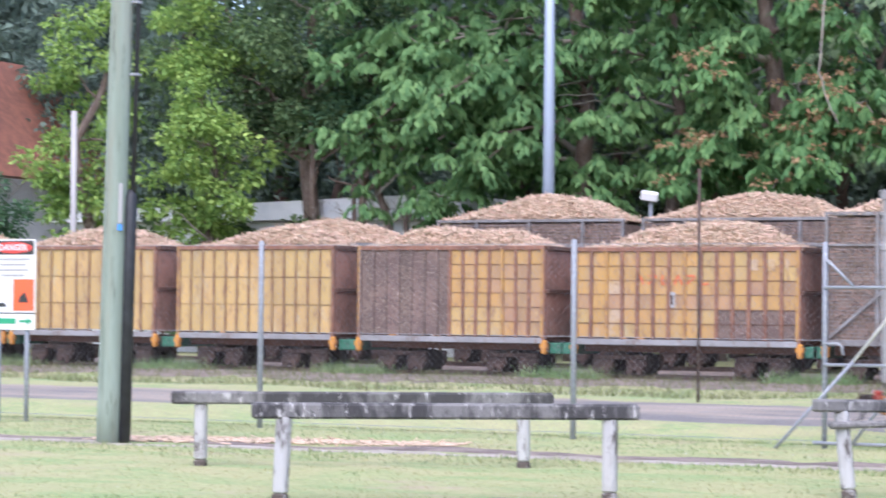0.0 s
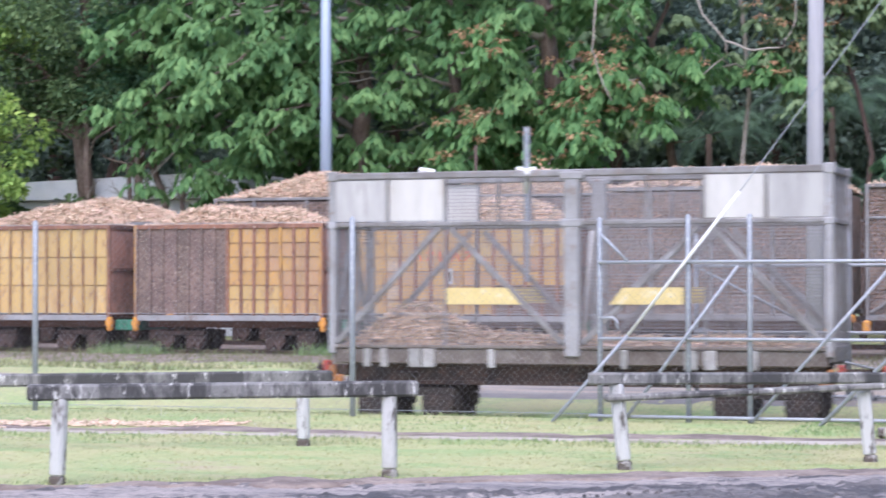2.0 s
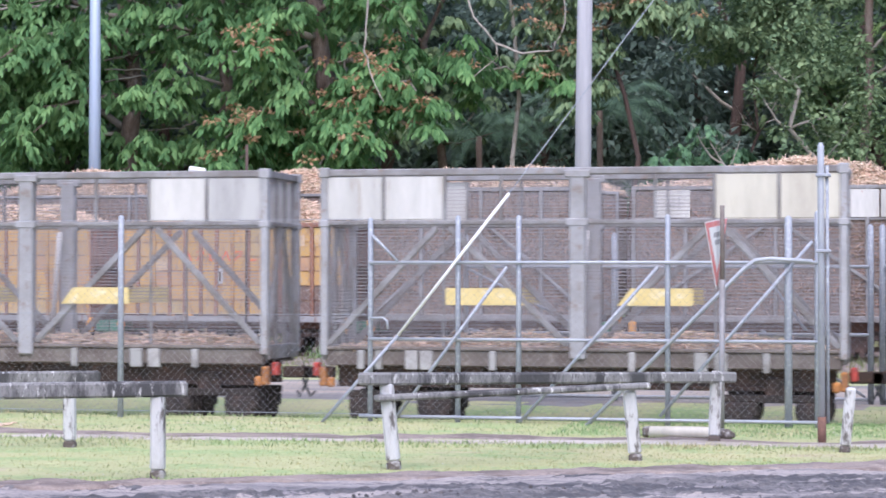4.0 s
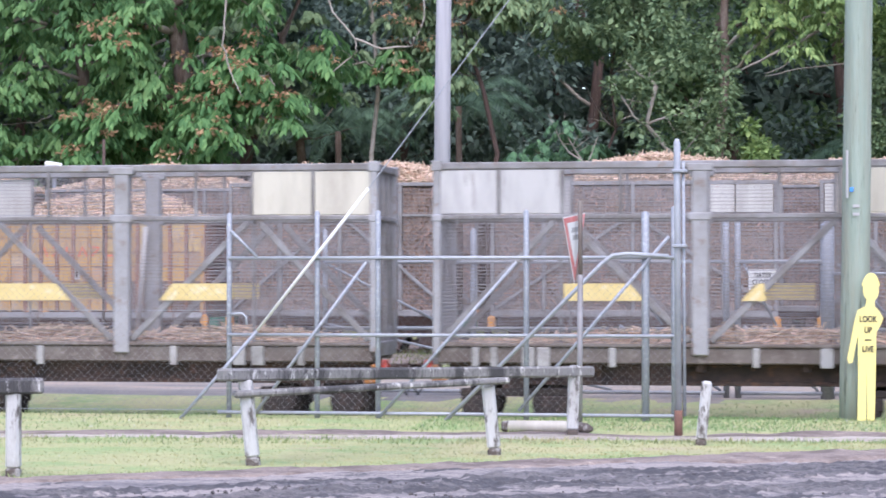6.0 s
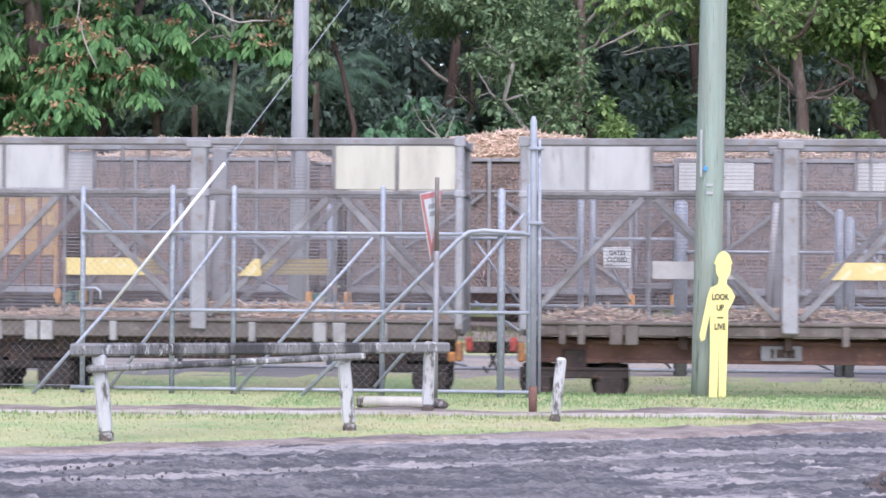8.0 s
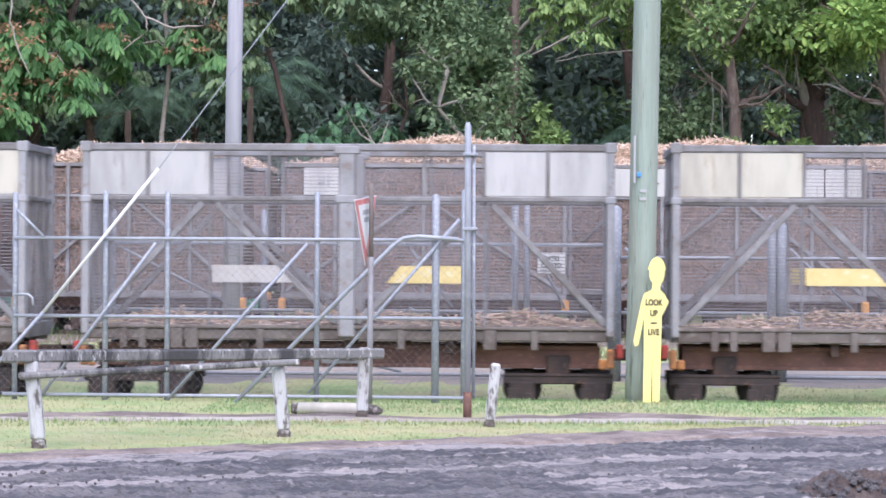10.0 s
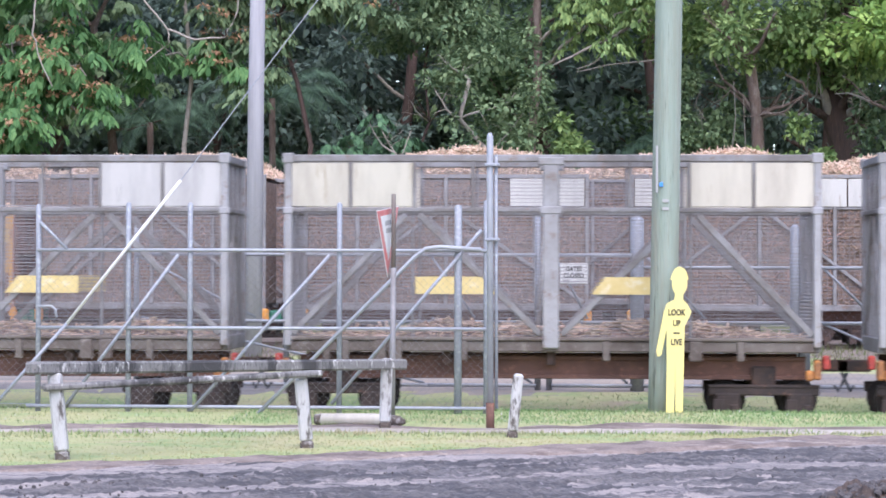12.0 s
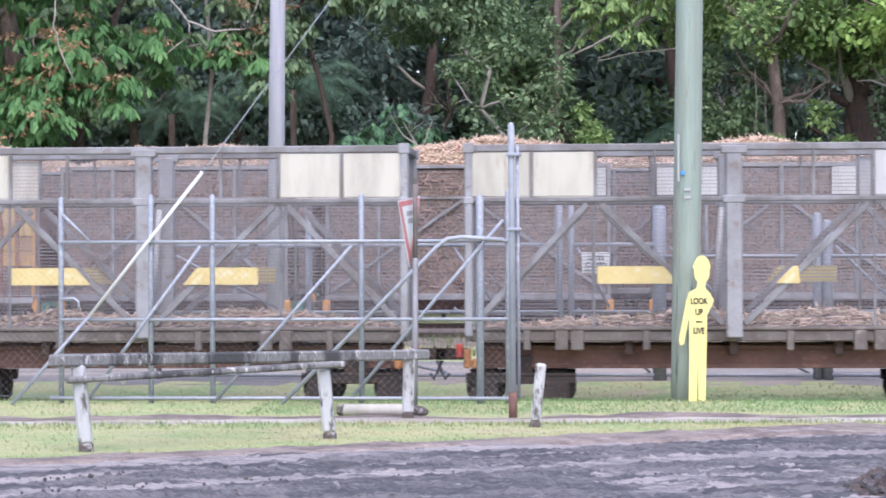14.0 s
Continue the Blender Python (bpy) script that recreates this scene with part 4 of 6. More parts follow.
for i, (xa, L, top, h) in enumerate(((-32.9, 4.6, 2.72, 0.45), (-28.1, 3.75, 2.72, 0.45), (-23.82, 3.77, 2.72, 0.42), (-19.5, 4.14, 2.7, 0.48), (-14.77, 4.58, 2.66, 0.56))):
    heap("cane_load", xa + 0.03, xa + L - 0.03, FAR_Y - 0.88, FAR_Y + 0.86, top - 0.02, h, i * 3.3, [(0.8, 0.35 + 0.08 * (i % 3), 0.28), (0.6, 0.75, 0.2)], 3600, "heaped pale brown cut cane filling the bin")


def loaded_bin(x0, L, yc, zr, top, seed, panel=True):
    """A mesh-sided bin full of cane, with pale panels along its upper edge."""
    t = thing("loaded_cane_bin", "grey steel mesh bin packed full of brown cut cane", "railway wagon", pose(x0, yc, zr), group="parked loaded mesh bins")
    W = 1.8
    h, z0 = top - zr, 0.75
    zm = h - 0.62
    for s in (-1, 1):
        y = s * W / 2
        for z, d in ((h - 0.07, 0.07), (zm - 0.025, 0.05), (z0 - 0.1, 0.12)):
            part("side_rail", Builder().box(0, min(y, y - s * 0.06), z, L, max(y, y - s * 0.06), z + d, 0.01), BIN_STEEL, t)
    y = -W / 2
    for x in (0.04, 1.0, L / 2, L - 1.0, L - 0.04):
        part("stanchion", Builder().box(x - 0.035, y - 0.012, z0, x + 0.035, y + 0.06, h - 0.02, 0.01), BIN_STEEL, t)
    for xa, xb in ((0.1, L / 2 - 0.1), (L - 0.1, L / 2 + 0.1)):
        part("diagonal_brace", Builder().beam((xa, y - 0.02, z0 + 0.05), (xb, y - 0.02, zm - 0.05), 0.04, 0.06, 0.006), BIN_STEEL, t)
    if panel:
        for xa in (0.42, L - 1.46, L - 0.76) if seed == 2.0 else (0.09, 0.79, L - 1.46, L - 0.76):
            part("side_panel", Builder().box(xa, y - 0.014, zm + 0.03, xa + 0.67, y, h - 0.08, 0.006), PANEL_W, t, "dirty pale sheet metal panel")
    if seed == 2.0:
        for k, (u, v, w, q) in enumerate(((0.72, 0.3, 0.02, 0.1), (0.79, 0.3, 0.02, 0.1), (0.755, 0.25, 0.05, 0.02), (0.88, 0.3, 0.02, 0.12), (0.94, 0.3, 0.035, 0.02))):
            part("graffiti_bar", Builder().box(u - w, y - 0.018, zm + v - q, u + w, y - 0.0145, zm + v + q), SIGN_GREY, t)
    b = Builder()
    screen(b, "x", 0.04, L - 0.04, z0, h - 0.07, y + 0.03, 0.07, 0.1, 0.005)
    part("side_screen", b, WIRE, t, "dull wire mesh side", kind="stuff")
    b = Builder()
    nx, nz = 30, 12
    for j in range(nz + 1):
        for i in range(nx + 1):
            x, z = 0.04 + (L - 0.08) * i / nx, z0 + (h - 0.1 - z0) * j / nz
            b.v.append((x, y + 0.06 + 0.03 * noise.noise((x * 3 + seed, z * 3, seed)), z))
    for j in range(nz):
        for i in range(nx):
            o = j * (nx + 1) + i
            b.f.append((o, o + 1, o + nx + 2, o + nx + 1))
    n = len(b.v)
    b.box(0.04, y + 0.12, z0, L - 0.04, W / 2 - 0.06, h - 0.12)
    cane = tagged(new("packed_cane", b.mesh("packed_cane", CANE_SHADED)), "cut cane packed behind the mesh, coloured darker for shade", "sugar cane", kind="stuff")
    cane.matrix_basis = t.matrix_basis

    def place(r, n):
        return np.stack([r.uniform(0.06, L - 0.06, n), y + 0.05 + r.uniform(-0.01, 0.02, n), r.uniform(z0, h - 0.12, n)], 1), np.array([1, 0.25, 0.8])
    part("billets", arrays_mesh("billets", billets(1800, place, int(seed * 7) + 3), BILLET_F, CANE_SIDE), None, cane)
    part("underframe", Builder().box(0.1, -0.5, 0.46, L - 0.1, 0.5, z0 - 0.08, 0.02), RUST_RED, t)
    for x, e in ((0.0, -1), (L, 1)):
        part("buffer_block", Builder().box(x - 0.07 - e * 0.02, -0.95, 0.42, x + 0.07 - e * 0.02, -0.78, 0.66, 0.03), ORANGE, t, "orange painted buffer block")
        part("end_beam", Builder().box(x + min(e * 0.02, e * 0.26), -0.7, 0.4, x + max(e * 0.02, e * 0.26), 0.7, 0.62, 0.015), GREEN_PAINT if seed < 2 else RUST, t)
    wheelsets(t, L, (0.85, L - 0.85))
    return t


LOADED = [(-9.75, 4.3, 3.36, 0), (-4.75, 5.3, 3.36, 1), (1.3, 4.75, 3.36, 2), (6.75, 5.0, 3.36, 3)]
for xa, L, top, i in LOADED:
    loaded_bin(xa, L, FAR_Y, FAR_Z, top, i + 1.0, panel=i > 0)
    heap("cane_load", xa + 0.03, xa + L - 0.03, FAR_Y - 0.88, FAR_Y + 0.86, top - 0.04, 0.42 if i == 0 else 0.55, i * 2.1 + 9, [(0.75, 0.32, 0.18), (0.8, 0.72, 0.24)] if i == 0 else [(0.9, 0.55 if i == 1 else 0.4, 0.28), (0.3, 0.85, 0.2)], 3600, "heaped pale brown cut cane filling the bin")
for i, xa in enumerate((-26.0, -20.3, -15.3, -10.3, -5.3, -0.3, 4.7)):
    loaded_bin(xa, 4.6, BACK_Y, BACK_Z, 3.52 if i else 3.0, i + 4.5, panel=False)
    heap("cane_load", xa + 0.03, xa + 4.57, BACK_Y - 0.88, BACK_Y + 0.86, 3.48 if i else 2.96, 0.57, i * 1.7 + 20, [(0.95, 0.52, 0.34), (0.2, 0.85, 0.2)], 3600, "heaped pale brown cut cane filling the bin")


# ---- fences ----
def chain_link(b, x0, x1, y, z0, z1, step=0.085, r=0.0011):
    """Crossing diagonal wires."""
    h = z1 - z0
    n = int((x1 - x0 + h) / step)
    for k in range(n + 1):
        for s in (1, -1):
            a = x0 - h + k * step if s > 0 else x0 + k * step
            p, q = [a, z0], [a + s * h, z1]
            for e, o in ((p, q), (q, p)):
                for lim in (x0, x1):
                    if (e[0] < lim if lim == x0 else e[0] > lim) and p[0] != q[0]:
                        f = (lim - o[0]) / (e[0] - o[0])
                        if 0 <= f <= 1:
                            e[1], e[0] = o[1] + f * (e[1] - o[1]), lim
            if abs(p[0] - q[0]) > 0.02 and x0 - 1e-6 <= min(p[0], q[0]) and max(p[0], q[0]) <= x1 + 1e-6:
                b.tube([(p[0], y + s * r, p[1]), (q[0], y + s * r, q[1])], r, 3, False)


def post(t, x, y, z0, z1, r, name="post", mat=GALV, label=""):
    return part(name, Builder().tube([(x, y, z0), (x, y, z1), (x, y, z1 + r * 0.6)], [r, r, r * 0.4], 10), mat, t, label, True)


FY = 23.4
fence = thing("chain_link_fence", "galvanised chain link fence with steel posts", "fence")
for x in (-21.3, -17.1, -12.93, -8.76):
    post(fence, x, FY, -0.1, 2.32, 0.035)
for z in (0.08, 1.2, 2.28):
    part("line_wire", Builder().tube([(-25, FY, z), (-5.8, FY, z)], 0.004, 4), GALV, fence)
b = Builder()
chain_link(b, -25, -5.8, FY + 0.01, 0.05, 2.3)
part("chain_link_mesh", b, WIRE, fence, kind="stuff")

yard = thing("pipe_frame_fence", "galvanised pipe framed fence panel with diagonal stays", "fence")
for x, top in ((-5.78, 2.28), (-4.77, 2.3), (-4.08, 2.3), (-2.42, 2.3), (-1.11, 2.27)):
    post(yard, x, FY, -0.1, top, 0.03 if x != -1.11 else 0.042)
post(yard, -0.8, FY, -0.1, 2.33, 0.03)
for z, xa, xb in ((1.79, -5.78, -0.75), (0.93, -5.78, -0.8), (0.06, -5.9, -0.8)):
    part("rail", Builder().tube([(xa, FY - 0.045, z), (xb, FY - 0.045, z)], 0.019, 10), GALV_BRIGHT, yard, "", True)
part("stay", Builder().tube([(-4.2, FY - 0.07, 1.74), (-5.5, FY - 0.07, 0.0)], 0.02, 8), GALV, yard, "", True)
part("stay", Builder().tube([(-2.52, FY - 0.08, 1.74), (-4.05, FY - 0.08, 0.02)], 0.02, 8), GALV, yard, "", True)
part("stay", Builder().tube([(-0.85, FY - 0.06, 2.02), (-2.5, FY - 0.06, 0.1)], 0.02, 8), GALV, yard, "", True)
part("stay", Builder().tube([(-5.75, FY - 0.05, 2.1), (-5.45, FY - 0.05, 1.8)], 0.018, 8), GALV, yard, "", True)
part("bent_stay", Builder().tube([(-0.85, FY - 0.12, 1.8), (-1.3, FY - 0.12, 1.83), (-1.46, FY - 0.13, 1.81), (-1.58, FY - 0.14, 1.72), (-3.28, FY - 0.3, 0.0)], 0.023, 10), GALV_BRIGHT, yard, "bent galvanised pipe stay", True)
part("latch_loop", Builder().tube([(-5.76, FY - 0.06, 1.16), (-5.62, FY - 0.07, 1.17), (-5.57, FY - 0.07, 1.13), (-5.56, FY - 0.07, 1.04)], 0.014, 8), GALV_BRIGHT, yard, "small bent pipe loop", True)
b = Builder()
chain_link(b, -5.78, -0.8, FY + 0.01, 0.07, 2.28)
part("chain_link_mesh", b, WIRE, yard, kind="stuff")

guy = thing("guy_wire", "steel guy wire with a white sleeve, staying the green utility pole", "cable")
part("wire", Builder().tube([(-6.25, FY - 0.35, 0.0), (-5.44, FY - 0.1, 0.97), (-4.17, FY - 0.1, 2.56), (0.0, FY + 0.1, 8.1), (1.1, FY + 0.3, 9.6)], 0.0065, 6), GALV, guy)
part("sleeve", Builder().tube([(-4.17, FY - 0.1, 2.56), (-5.44, FY - 0.1, 0.97)], 0.018, 10), SIGN_W, guy, "white plastic guy sleeve", True)
part("anchor_rod", Builder().tube([(-5.44, FY - 0.1, 0.97), (-6.25, FY - 0.35, 0.0)], 0.02, 8), GALV, guy, "", True)

# the fence on the far side of the running track
BY = 28.0
back = thing("gate_fence", "galvanised pipe gates and posts behind the moving train", "fence")
for x, r, top in ((-5.6, 0.035, 2.2), (-3.6, 0.04, 2.2), (-0.28, 0.04, 2.3), (-0.13, 0.04, 2.3), (1.02, 0.09, 2.25), (3.07, 0.06, 2.15), (3.2, 0.07, 2.05), (5.3, 0.06, 2.2)):
    post(back, x, BY, -0.05, top, r)
for xa, xb in ((-5.6, -1.72), (-1.72, -0.3), (-0.1, 0.95), (1.1, 3.0), (3.25, 5.3)):
    for z in (0.07, 0.9, 1.78 if xb < 1 else 1.62):
        part("rail", Builder().tube([(xa, BY - 0.05, z), (xb, BY - 0.05, z)], 0.025, 8), GALV_BRIGHT, back, "", True)
    part("stay", Builder().tube([(xa + 0.05, BY - 0.04, 0.95), (xb - 0.05, BY - 0.04, 0.1)], 0.018, 8), GALV, back, "", True)
    part("stay", Builder().tube([(xa + 0.05, BY - 0.04, 1.75), (xa + 0.05 + (xb - xa) * 0.4, BY - 0.04, 0.95)], 0.018, 8), GALV, back, "", True)
b = Builder()
chain_link(b, -5.6, 5.3, BY + 0.01, 0.07, 2.1, 0.11)
part("chain_link_mesh", b, WIRE, back, kind="stuff")
for x, z, w, h in ((0.19, 1.54, 0.36, 0.27),):
    s = part("notice", Builder().box(x - w / 2, BY - 0.09, z - h / 2, x + w / 2, BY - 0.075, z + h / 2, 0.004), SIGN_W, back, "small white notice with black writing")
    for k, word in enumerate(("GATES", "CLOSED")):
        lettering(word, 0.085, SIGN_K, s, x, BY - 0.092, z + 0.06 - 0.09 * k, "black painted word", wide=0.85)
    part("writing_bar", Builder().box(x - w * 0.4, BY - 0.096, z - h * 0.42, x - w * 0.15, BY - 0.091, z - h * 0.3), SIGN_GREY, s)
solid("thin_post", Builder().tube([(-10.4, 33.6, -0.05), (-10.4, 33.6, 3.83)], 0.024, 8), BOGIE, "thin rusty steel post beside the yard road", "post", smooth=True)


# ---- barrier rails ----
def barrier_post(t, x, y, h, lean, mat=POST_WHITE, r=0.062, foot=True):
    b = Builder()
    top = (x + lean, y, h)
    b.beam((x + lean * 0.09, y, h * 0.09), top, r * 1.8, r * 1.6, 0.02, (0, 1, 0))
    p = part("post", b, mat, t, "flaking white painted post")
    if foot:
        part("post_foot", Builder().beam((x - lean * 0.05, y, -0.06), (x + lean * 0.09, y, h * 0.09 + 0.01), r * 1.84, r * 1.64, 0.02, (0, 1, 0)), POST_FOOT, p, "dark charred post foot")
    return p


def barrier_beam(t, p, q, w, h, over=0.25):
    p, q = Vector(p), Vector(q)
    d = (q - p).normalized()
    return part("rail_beam", Builder().beam(p - d * over, q + d * over, w, h, 0.018), BEAM_WOOD, t, "weathered black and grey timber rail")


t = thing("timber_barrier", "old timber rail on two white posts beside the road", "barrier", group="roadside barriers")
barrier_post(t, -10.42, 17.7, 0.6, 0.0)
barrier_post(t, -7.63, 19.04, 0.62, -0.01)
barrier_beam(t, (-10.42, 17.7, 0.65), (-7.63, 19.04, 0.66), 0.14, 0.12, 0.28)
t = thing("timber_barrier", "old timber rail on two white posts at the road edge", "barrier", group="roadside barriers")
barrier_post(t, -8.0, 14.82, 0.68, 0.03)
barrier_post(t, -5.74, 16.18, 0.67, 0.0)
barrier_beam(t, (-8.0, 14.82, 0.715), (-5.74, 16.18, 0.71), 0.14, 0.125, 0.23)
t = thing("broken_barrier", "leaning timber barrier with a rail slipped down between its posts", "barrier", group="roadside barriers")
barrier_post(t, -4.09, 17.4, 0.72, -0.07)
barrier_post(t, -2.22, 18.74, 0.62, -0.06)
barrier_post(t, -1.72, 21.03, 0.7, 0.02, foot=True)
barrier_beam(t, (-4.15, 17.42, 0.755), (-1.72, 21.0, 0.64), 0.12, 0.105, 0.3)
barrier_beam(t, (-4.13, 17.35, 0.6), (-2.2, 18.7, 0.655), 0.1, 0.058, 0.12)
t = thing("fallen_post", "white painted post lying on the grass", "post")
part("shaft", Builder().tube([(-2.4, 21.5, 0.06), (-1.85, 21.4, 0.065), (-1.72, 21.38, 0.06)], [0.06, 0.064, 0.06], 10), PANEL_C, t, "", True)
part("charred_end", Builder().tube([(-1.72, 21.38, 0.06), (-1.6, 21.36, 0.055), (-1.54, 21.35, 0.05)], [0.062, 0.055, 0.02], 10), POST_FOOT, t, "dark rotten post end", True)
part("dark_end", Builder().tube([(-2.47, 21.51, 0.06), (-2.4, 21.5, 0.06)], [0.05, 0.061], 10), POST_FOOT, t, "dark rotten post end", True)
t = thing("leaning_stub_post", "short leaning white post standing alone in grass", "post")
barrier_post(t, -0.44, 20.08, 0.6, 0.06, r=0.055)

# ---- poles ----
t = thing("gate_pole", "tall galvanised pole with a rusty foot", "pole")
part("pole_tube", Builder().tube([(-0.68, 21.14, 0.25), (-0.69, 21.14, 2.9), (-0.69, 21.14, 2.94)], [0.034, 0.034, 0.018], 12), GALV_BRIGHT, t, "", True)
part("rusty_foot", Builder().tube([(-0.68, 21.14, -0.08), (-0.68, 21.14, 0.26)], 0.043, 12), RUST_RED, t, "rusted pole foot", True)
part("side_tube", Builder().tube([(-0.62, 21.16, 0.2), (-0.63, 21.16, 2.72)], 0.018, 8), GALV, t, "", True)
for z in (2.62, 1.88):
    part("clamp", Builder().box(-0.74, 21.08, z - 0.015, -0.59, 21.2, z + 0.015, 0.006), GALV, t)


def utility_pole(x, y, r0, r1, h, lean, label):
    t = thing("utility_pole", label, "utility pole")
    n = 14
    b = Builder().tube([(x + lean * k / n, y, -0.2 + (h + 0.2) * k / n) for k in range(n + 1)], [r0 + (r1 - r0) * k / n + 0.004 * noise.noise((k, x, 0)) for k in range(n + 1)], 18)
    part("pole_shaft", b, TIMBER_POLE, t, "", True)
    return t


t = utility_pole(-12.94, 19.98, 0.135, 0.115, 9.0, 0.2, "green treated timber utility pole with black conduit")
part("conduit", Builder().tube([(-12.775, 20.04, -0.1), (-12.72, 20.04, 2.72), (-12.715, 20.04, 2.8)], [0.072, 0.07, 0.03], 12), BLACK_PVC, t, "black cable guard", True)
part("cable", Builder().tube([(-12.7, 20.04, 2.6), (-12.63, 20.04, 6.0), (-12.58, 20.04, 8.9)], 0.028, 8), BLACK_PVC, t, "black cable", True)
part("pole_tag", Builder().beam((-12.77, 19.9, 2.42), (-12.765, 19.9, 2.86), 0.045, 0.012, 0.003, (0.5, -0.85, 0)), SIGN_GREY, t, "thin pale grey strip")
part("blue_tag", Builder().beam((-12.77, 19.895, 2.34), (-12.77, 19.895, 2.41), 0.05, 0.012, 0.003, (0.5, -0.85, 0)), SIGN_BLUE, t, "small blue tag")
for z in (4.05, 4.85):
    part("cable_clip", Builder().box(-12.72, 19.97, z, -12.62, 20.07, z + 0.03, 0.005), GALV_BRIGHT, t)
t = utility_pole(1.16, 24.15, 0.16, 0.145, 9.0, 0.14, "green treated timber utility pole behind the yellow sign")
part("pole_tag", Builder().box(1.080, 23.985, 2.45, 1.104, 24.0, 2.98, 0.004), SIGN_GREY, t, "thin pale grey strip")
part("blue_tag", Builder().box(1.120, 23.98, 2.52, 1.160, 23.995, 2.57, 0.004), SIGN_BLUE, t, "small blue tag")
for k in range(2):
    part("stencil_bar", Builder().box(1.155, 23.985, 2.345 - 0.09 * k, 1.225, 23.997, 2.378 - 0.09 * k), SIGN_GREY, t)

t = thing("steel_pole", "tall blue grey steel lamp pole among the trees", "pole")
part("pole_shaft", Builder().tube([(-18.41, 47.4, 0), (-18.41, 47.4, 6), (-18.42, 47.4, 12)], [0.15, 0.135, 0.1], 14), STEEL_POLE, t, "", True)
t = thing("grey_timber_pole", "weathered grey timber pole beside the parked wagons", "utility pole")
part("pole_shaft", Builder().tube([(-5.34, 37.0, 0), (-5.3, 37.0, 4.8), (-5.235, 37.0, 9.6)], [0.155, 0.14, 0.12], 14), GREY_POLE, t, "", True)
t = thing("thin_pale_pole", "thin pale pole in front of dark shrubs", "pole")
part("pole_shaft", Builder().tube([(-31.9, 47.5, 0), (-31.95, 47.5, 6.6)], [0.09, 0.08], 10), PANEL_G, t, "", True)
t = thing("flood_lamp", "small pale flood lamp on a short mast", "lamp")
part("mast", Builder().tube([(-15.85, 47.4, 0), (-15.85, 47.4, 4.0)], 0.05, 8), GALV, t)
part("lamp_head", Builder().box(-0.2, -0.1, -0.11, 0.2, 0.1, 0.11, 0.03, pose(-15.85, 47.3, 4.13, 15, 8, 20)), SIGN_W, t)


# ---- signs ----
def arc(cx, cz, rx, rz, a0, a1, n):
    return [(cx + rx * math.cos(radians(a0 + (a1 - a0) * k / n)), cz + rz * math.sin(radians(a0 + (a1 - a0) * k / n))) for k in range(n + 1)]


t = thing("safety_cutout_sign", "flat yellow cutout warning sign lettered in black", "sign", pose(1.31, 23.85, -0.03, 0, 0.4, 0))
o = [(-0.12, 0.0), (-0.03, 0.0), (-0.022, 0.6), (-0.014, 0.0), (0.065, 0.0), (0.075, 0.55), (0.08, 0.98), (0.13, 1.08), (0.155, 1.14), (0.11, 1.22), (0.06, 1.27), (0.06, 1.32)]
o += arc(0.02, 1.45, 0.085, 0.13, -55, 15, 5) + [(0.12, 1.5)] + arc(0.02, 1.5, 0.09, 0.135, 20, 160, 8) + [(-0.085, 1.5)] + arc(0.02, 1.45, 0.085, 0.13, 165, 235, 5)
o += [(-0.03, 1.32), (-0.04, 1.27), (-0.12, 1.23), (-0.15, 1.14), (-0.235, 0.7), (-0.215, 0.64), (-0.175, 0.66), (-0.12, 0.95), (-0.115, 0.55)]
o = [(x, z * 1.01) for x, z in o]
part("board", Builder().prism(o, -0.012, 0.012), SIGN_Y, t)
for word, z, s in (("LOOK", 1.14, 0.095), ("UP", 1.02, 0.095), ("LIVE", 0.81, 0.095)):
    lettering(word, s, SIGN_K, t, -0.01, -0.017, z, "black painted word", wide=0.72)
part("writing_bar", Builder().box(-0.045, -0.017, 0.905, 0.025, -0.013, 0.92), SIGN_K, t)

SIGN_FADED = material("faded_red_sign_paint", (0.55, 0.17, 0.16), 0.6, 0.0, [(4, (0.6, 0.33, 0.32), 0.45, 0.65, 6)])
t = thing("give_way_sign", "red bordered white triangular sign turned nearly edge-on on a steel pole", "sign")
part("pole_tube", Builder().tube([(-1.74, 22.2, -0.05), (-1.73, 22.2, 1.6)], 0.03, 10), BIN_STEEL, t, "", True)
part("pole_top", Builder().tube([(-1.73, 22.2, 1.55), (-1.73, 22.2, 2.37)], 0.024, 10), SILL_DARK, t, "", True)
m = Matrix.Translation((-1.79, 22.215, 0)) @ Matrix.Rotation(radians(78), 4, "Z")


def sign_piece(name, outline, y0, y1, mat, parent):
    """A flat piece on the sign's plate, which hangs a little askew."""
    q = Builder().prism(outline, y0, y1)
    q.v = [tuple(m @ Vector((x, y, z + 0.09 * x))) for x, y, z in q.v]
    return part(name, q, mat, parent)


plate = sign_piece("sign_plate", [(0, 1.54), (0.385, 2.21), (-0.385, 2.21)], -0.003, 0.003, SIGN_FADED, t)
sign_piece("sign_face", [(0, 1.68), (0.29, 2.155), (-0.29, 2.155)], -0.007, -0.004, SIGN_W, plate)
sign_piece("reflective_rim", [(0, 1.5), (0.41, 2.222), (-0.41, 2.222)], 0.0035, 0.006, SIGN_W, plate)
for z, w in ((2.07, 0.13), (1.99, 0.09)):
    sign_piece("writing_bar", [(-w, z - 0.025), (w, z - 0.025), (w, z + 0.025), (-w, z + 0.025)], -0.01, -0.0075, SIGN_GREY, plate)

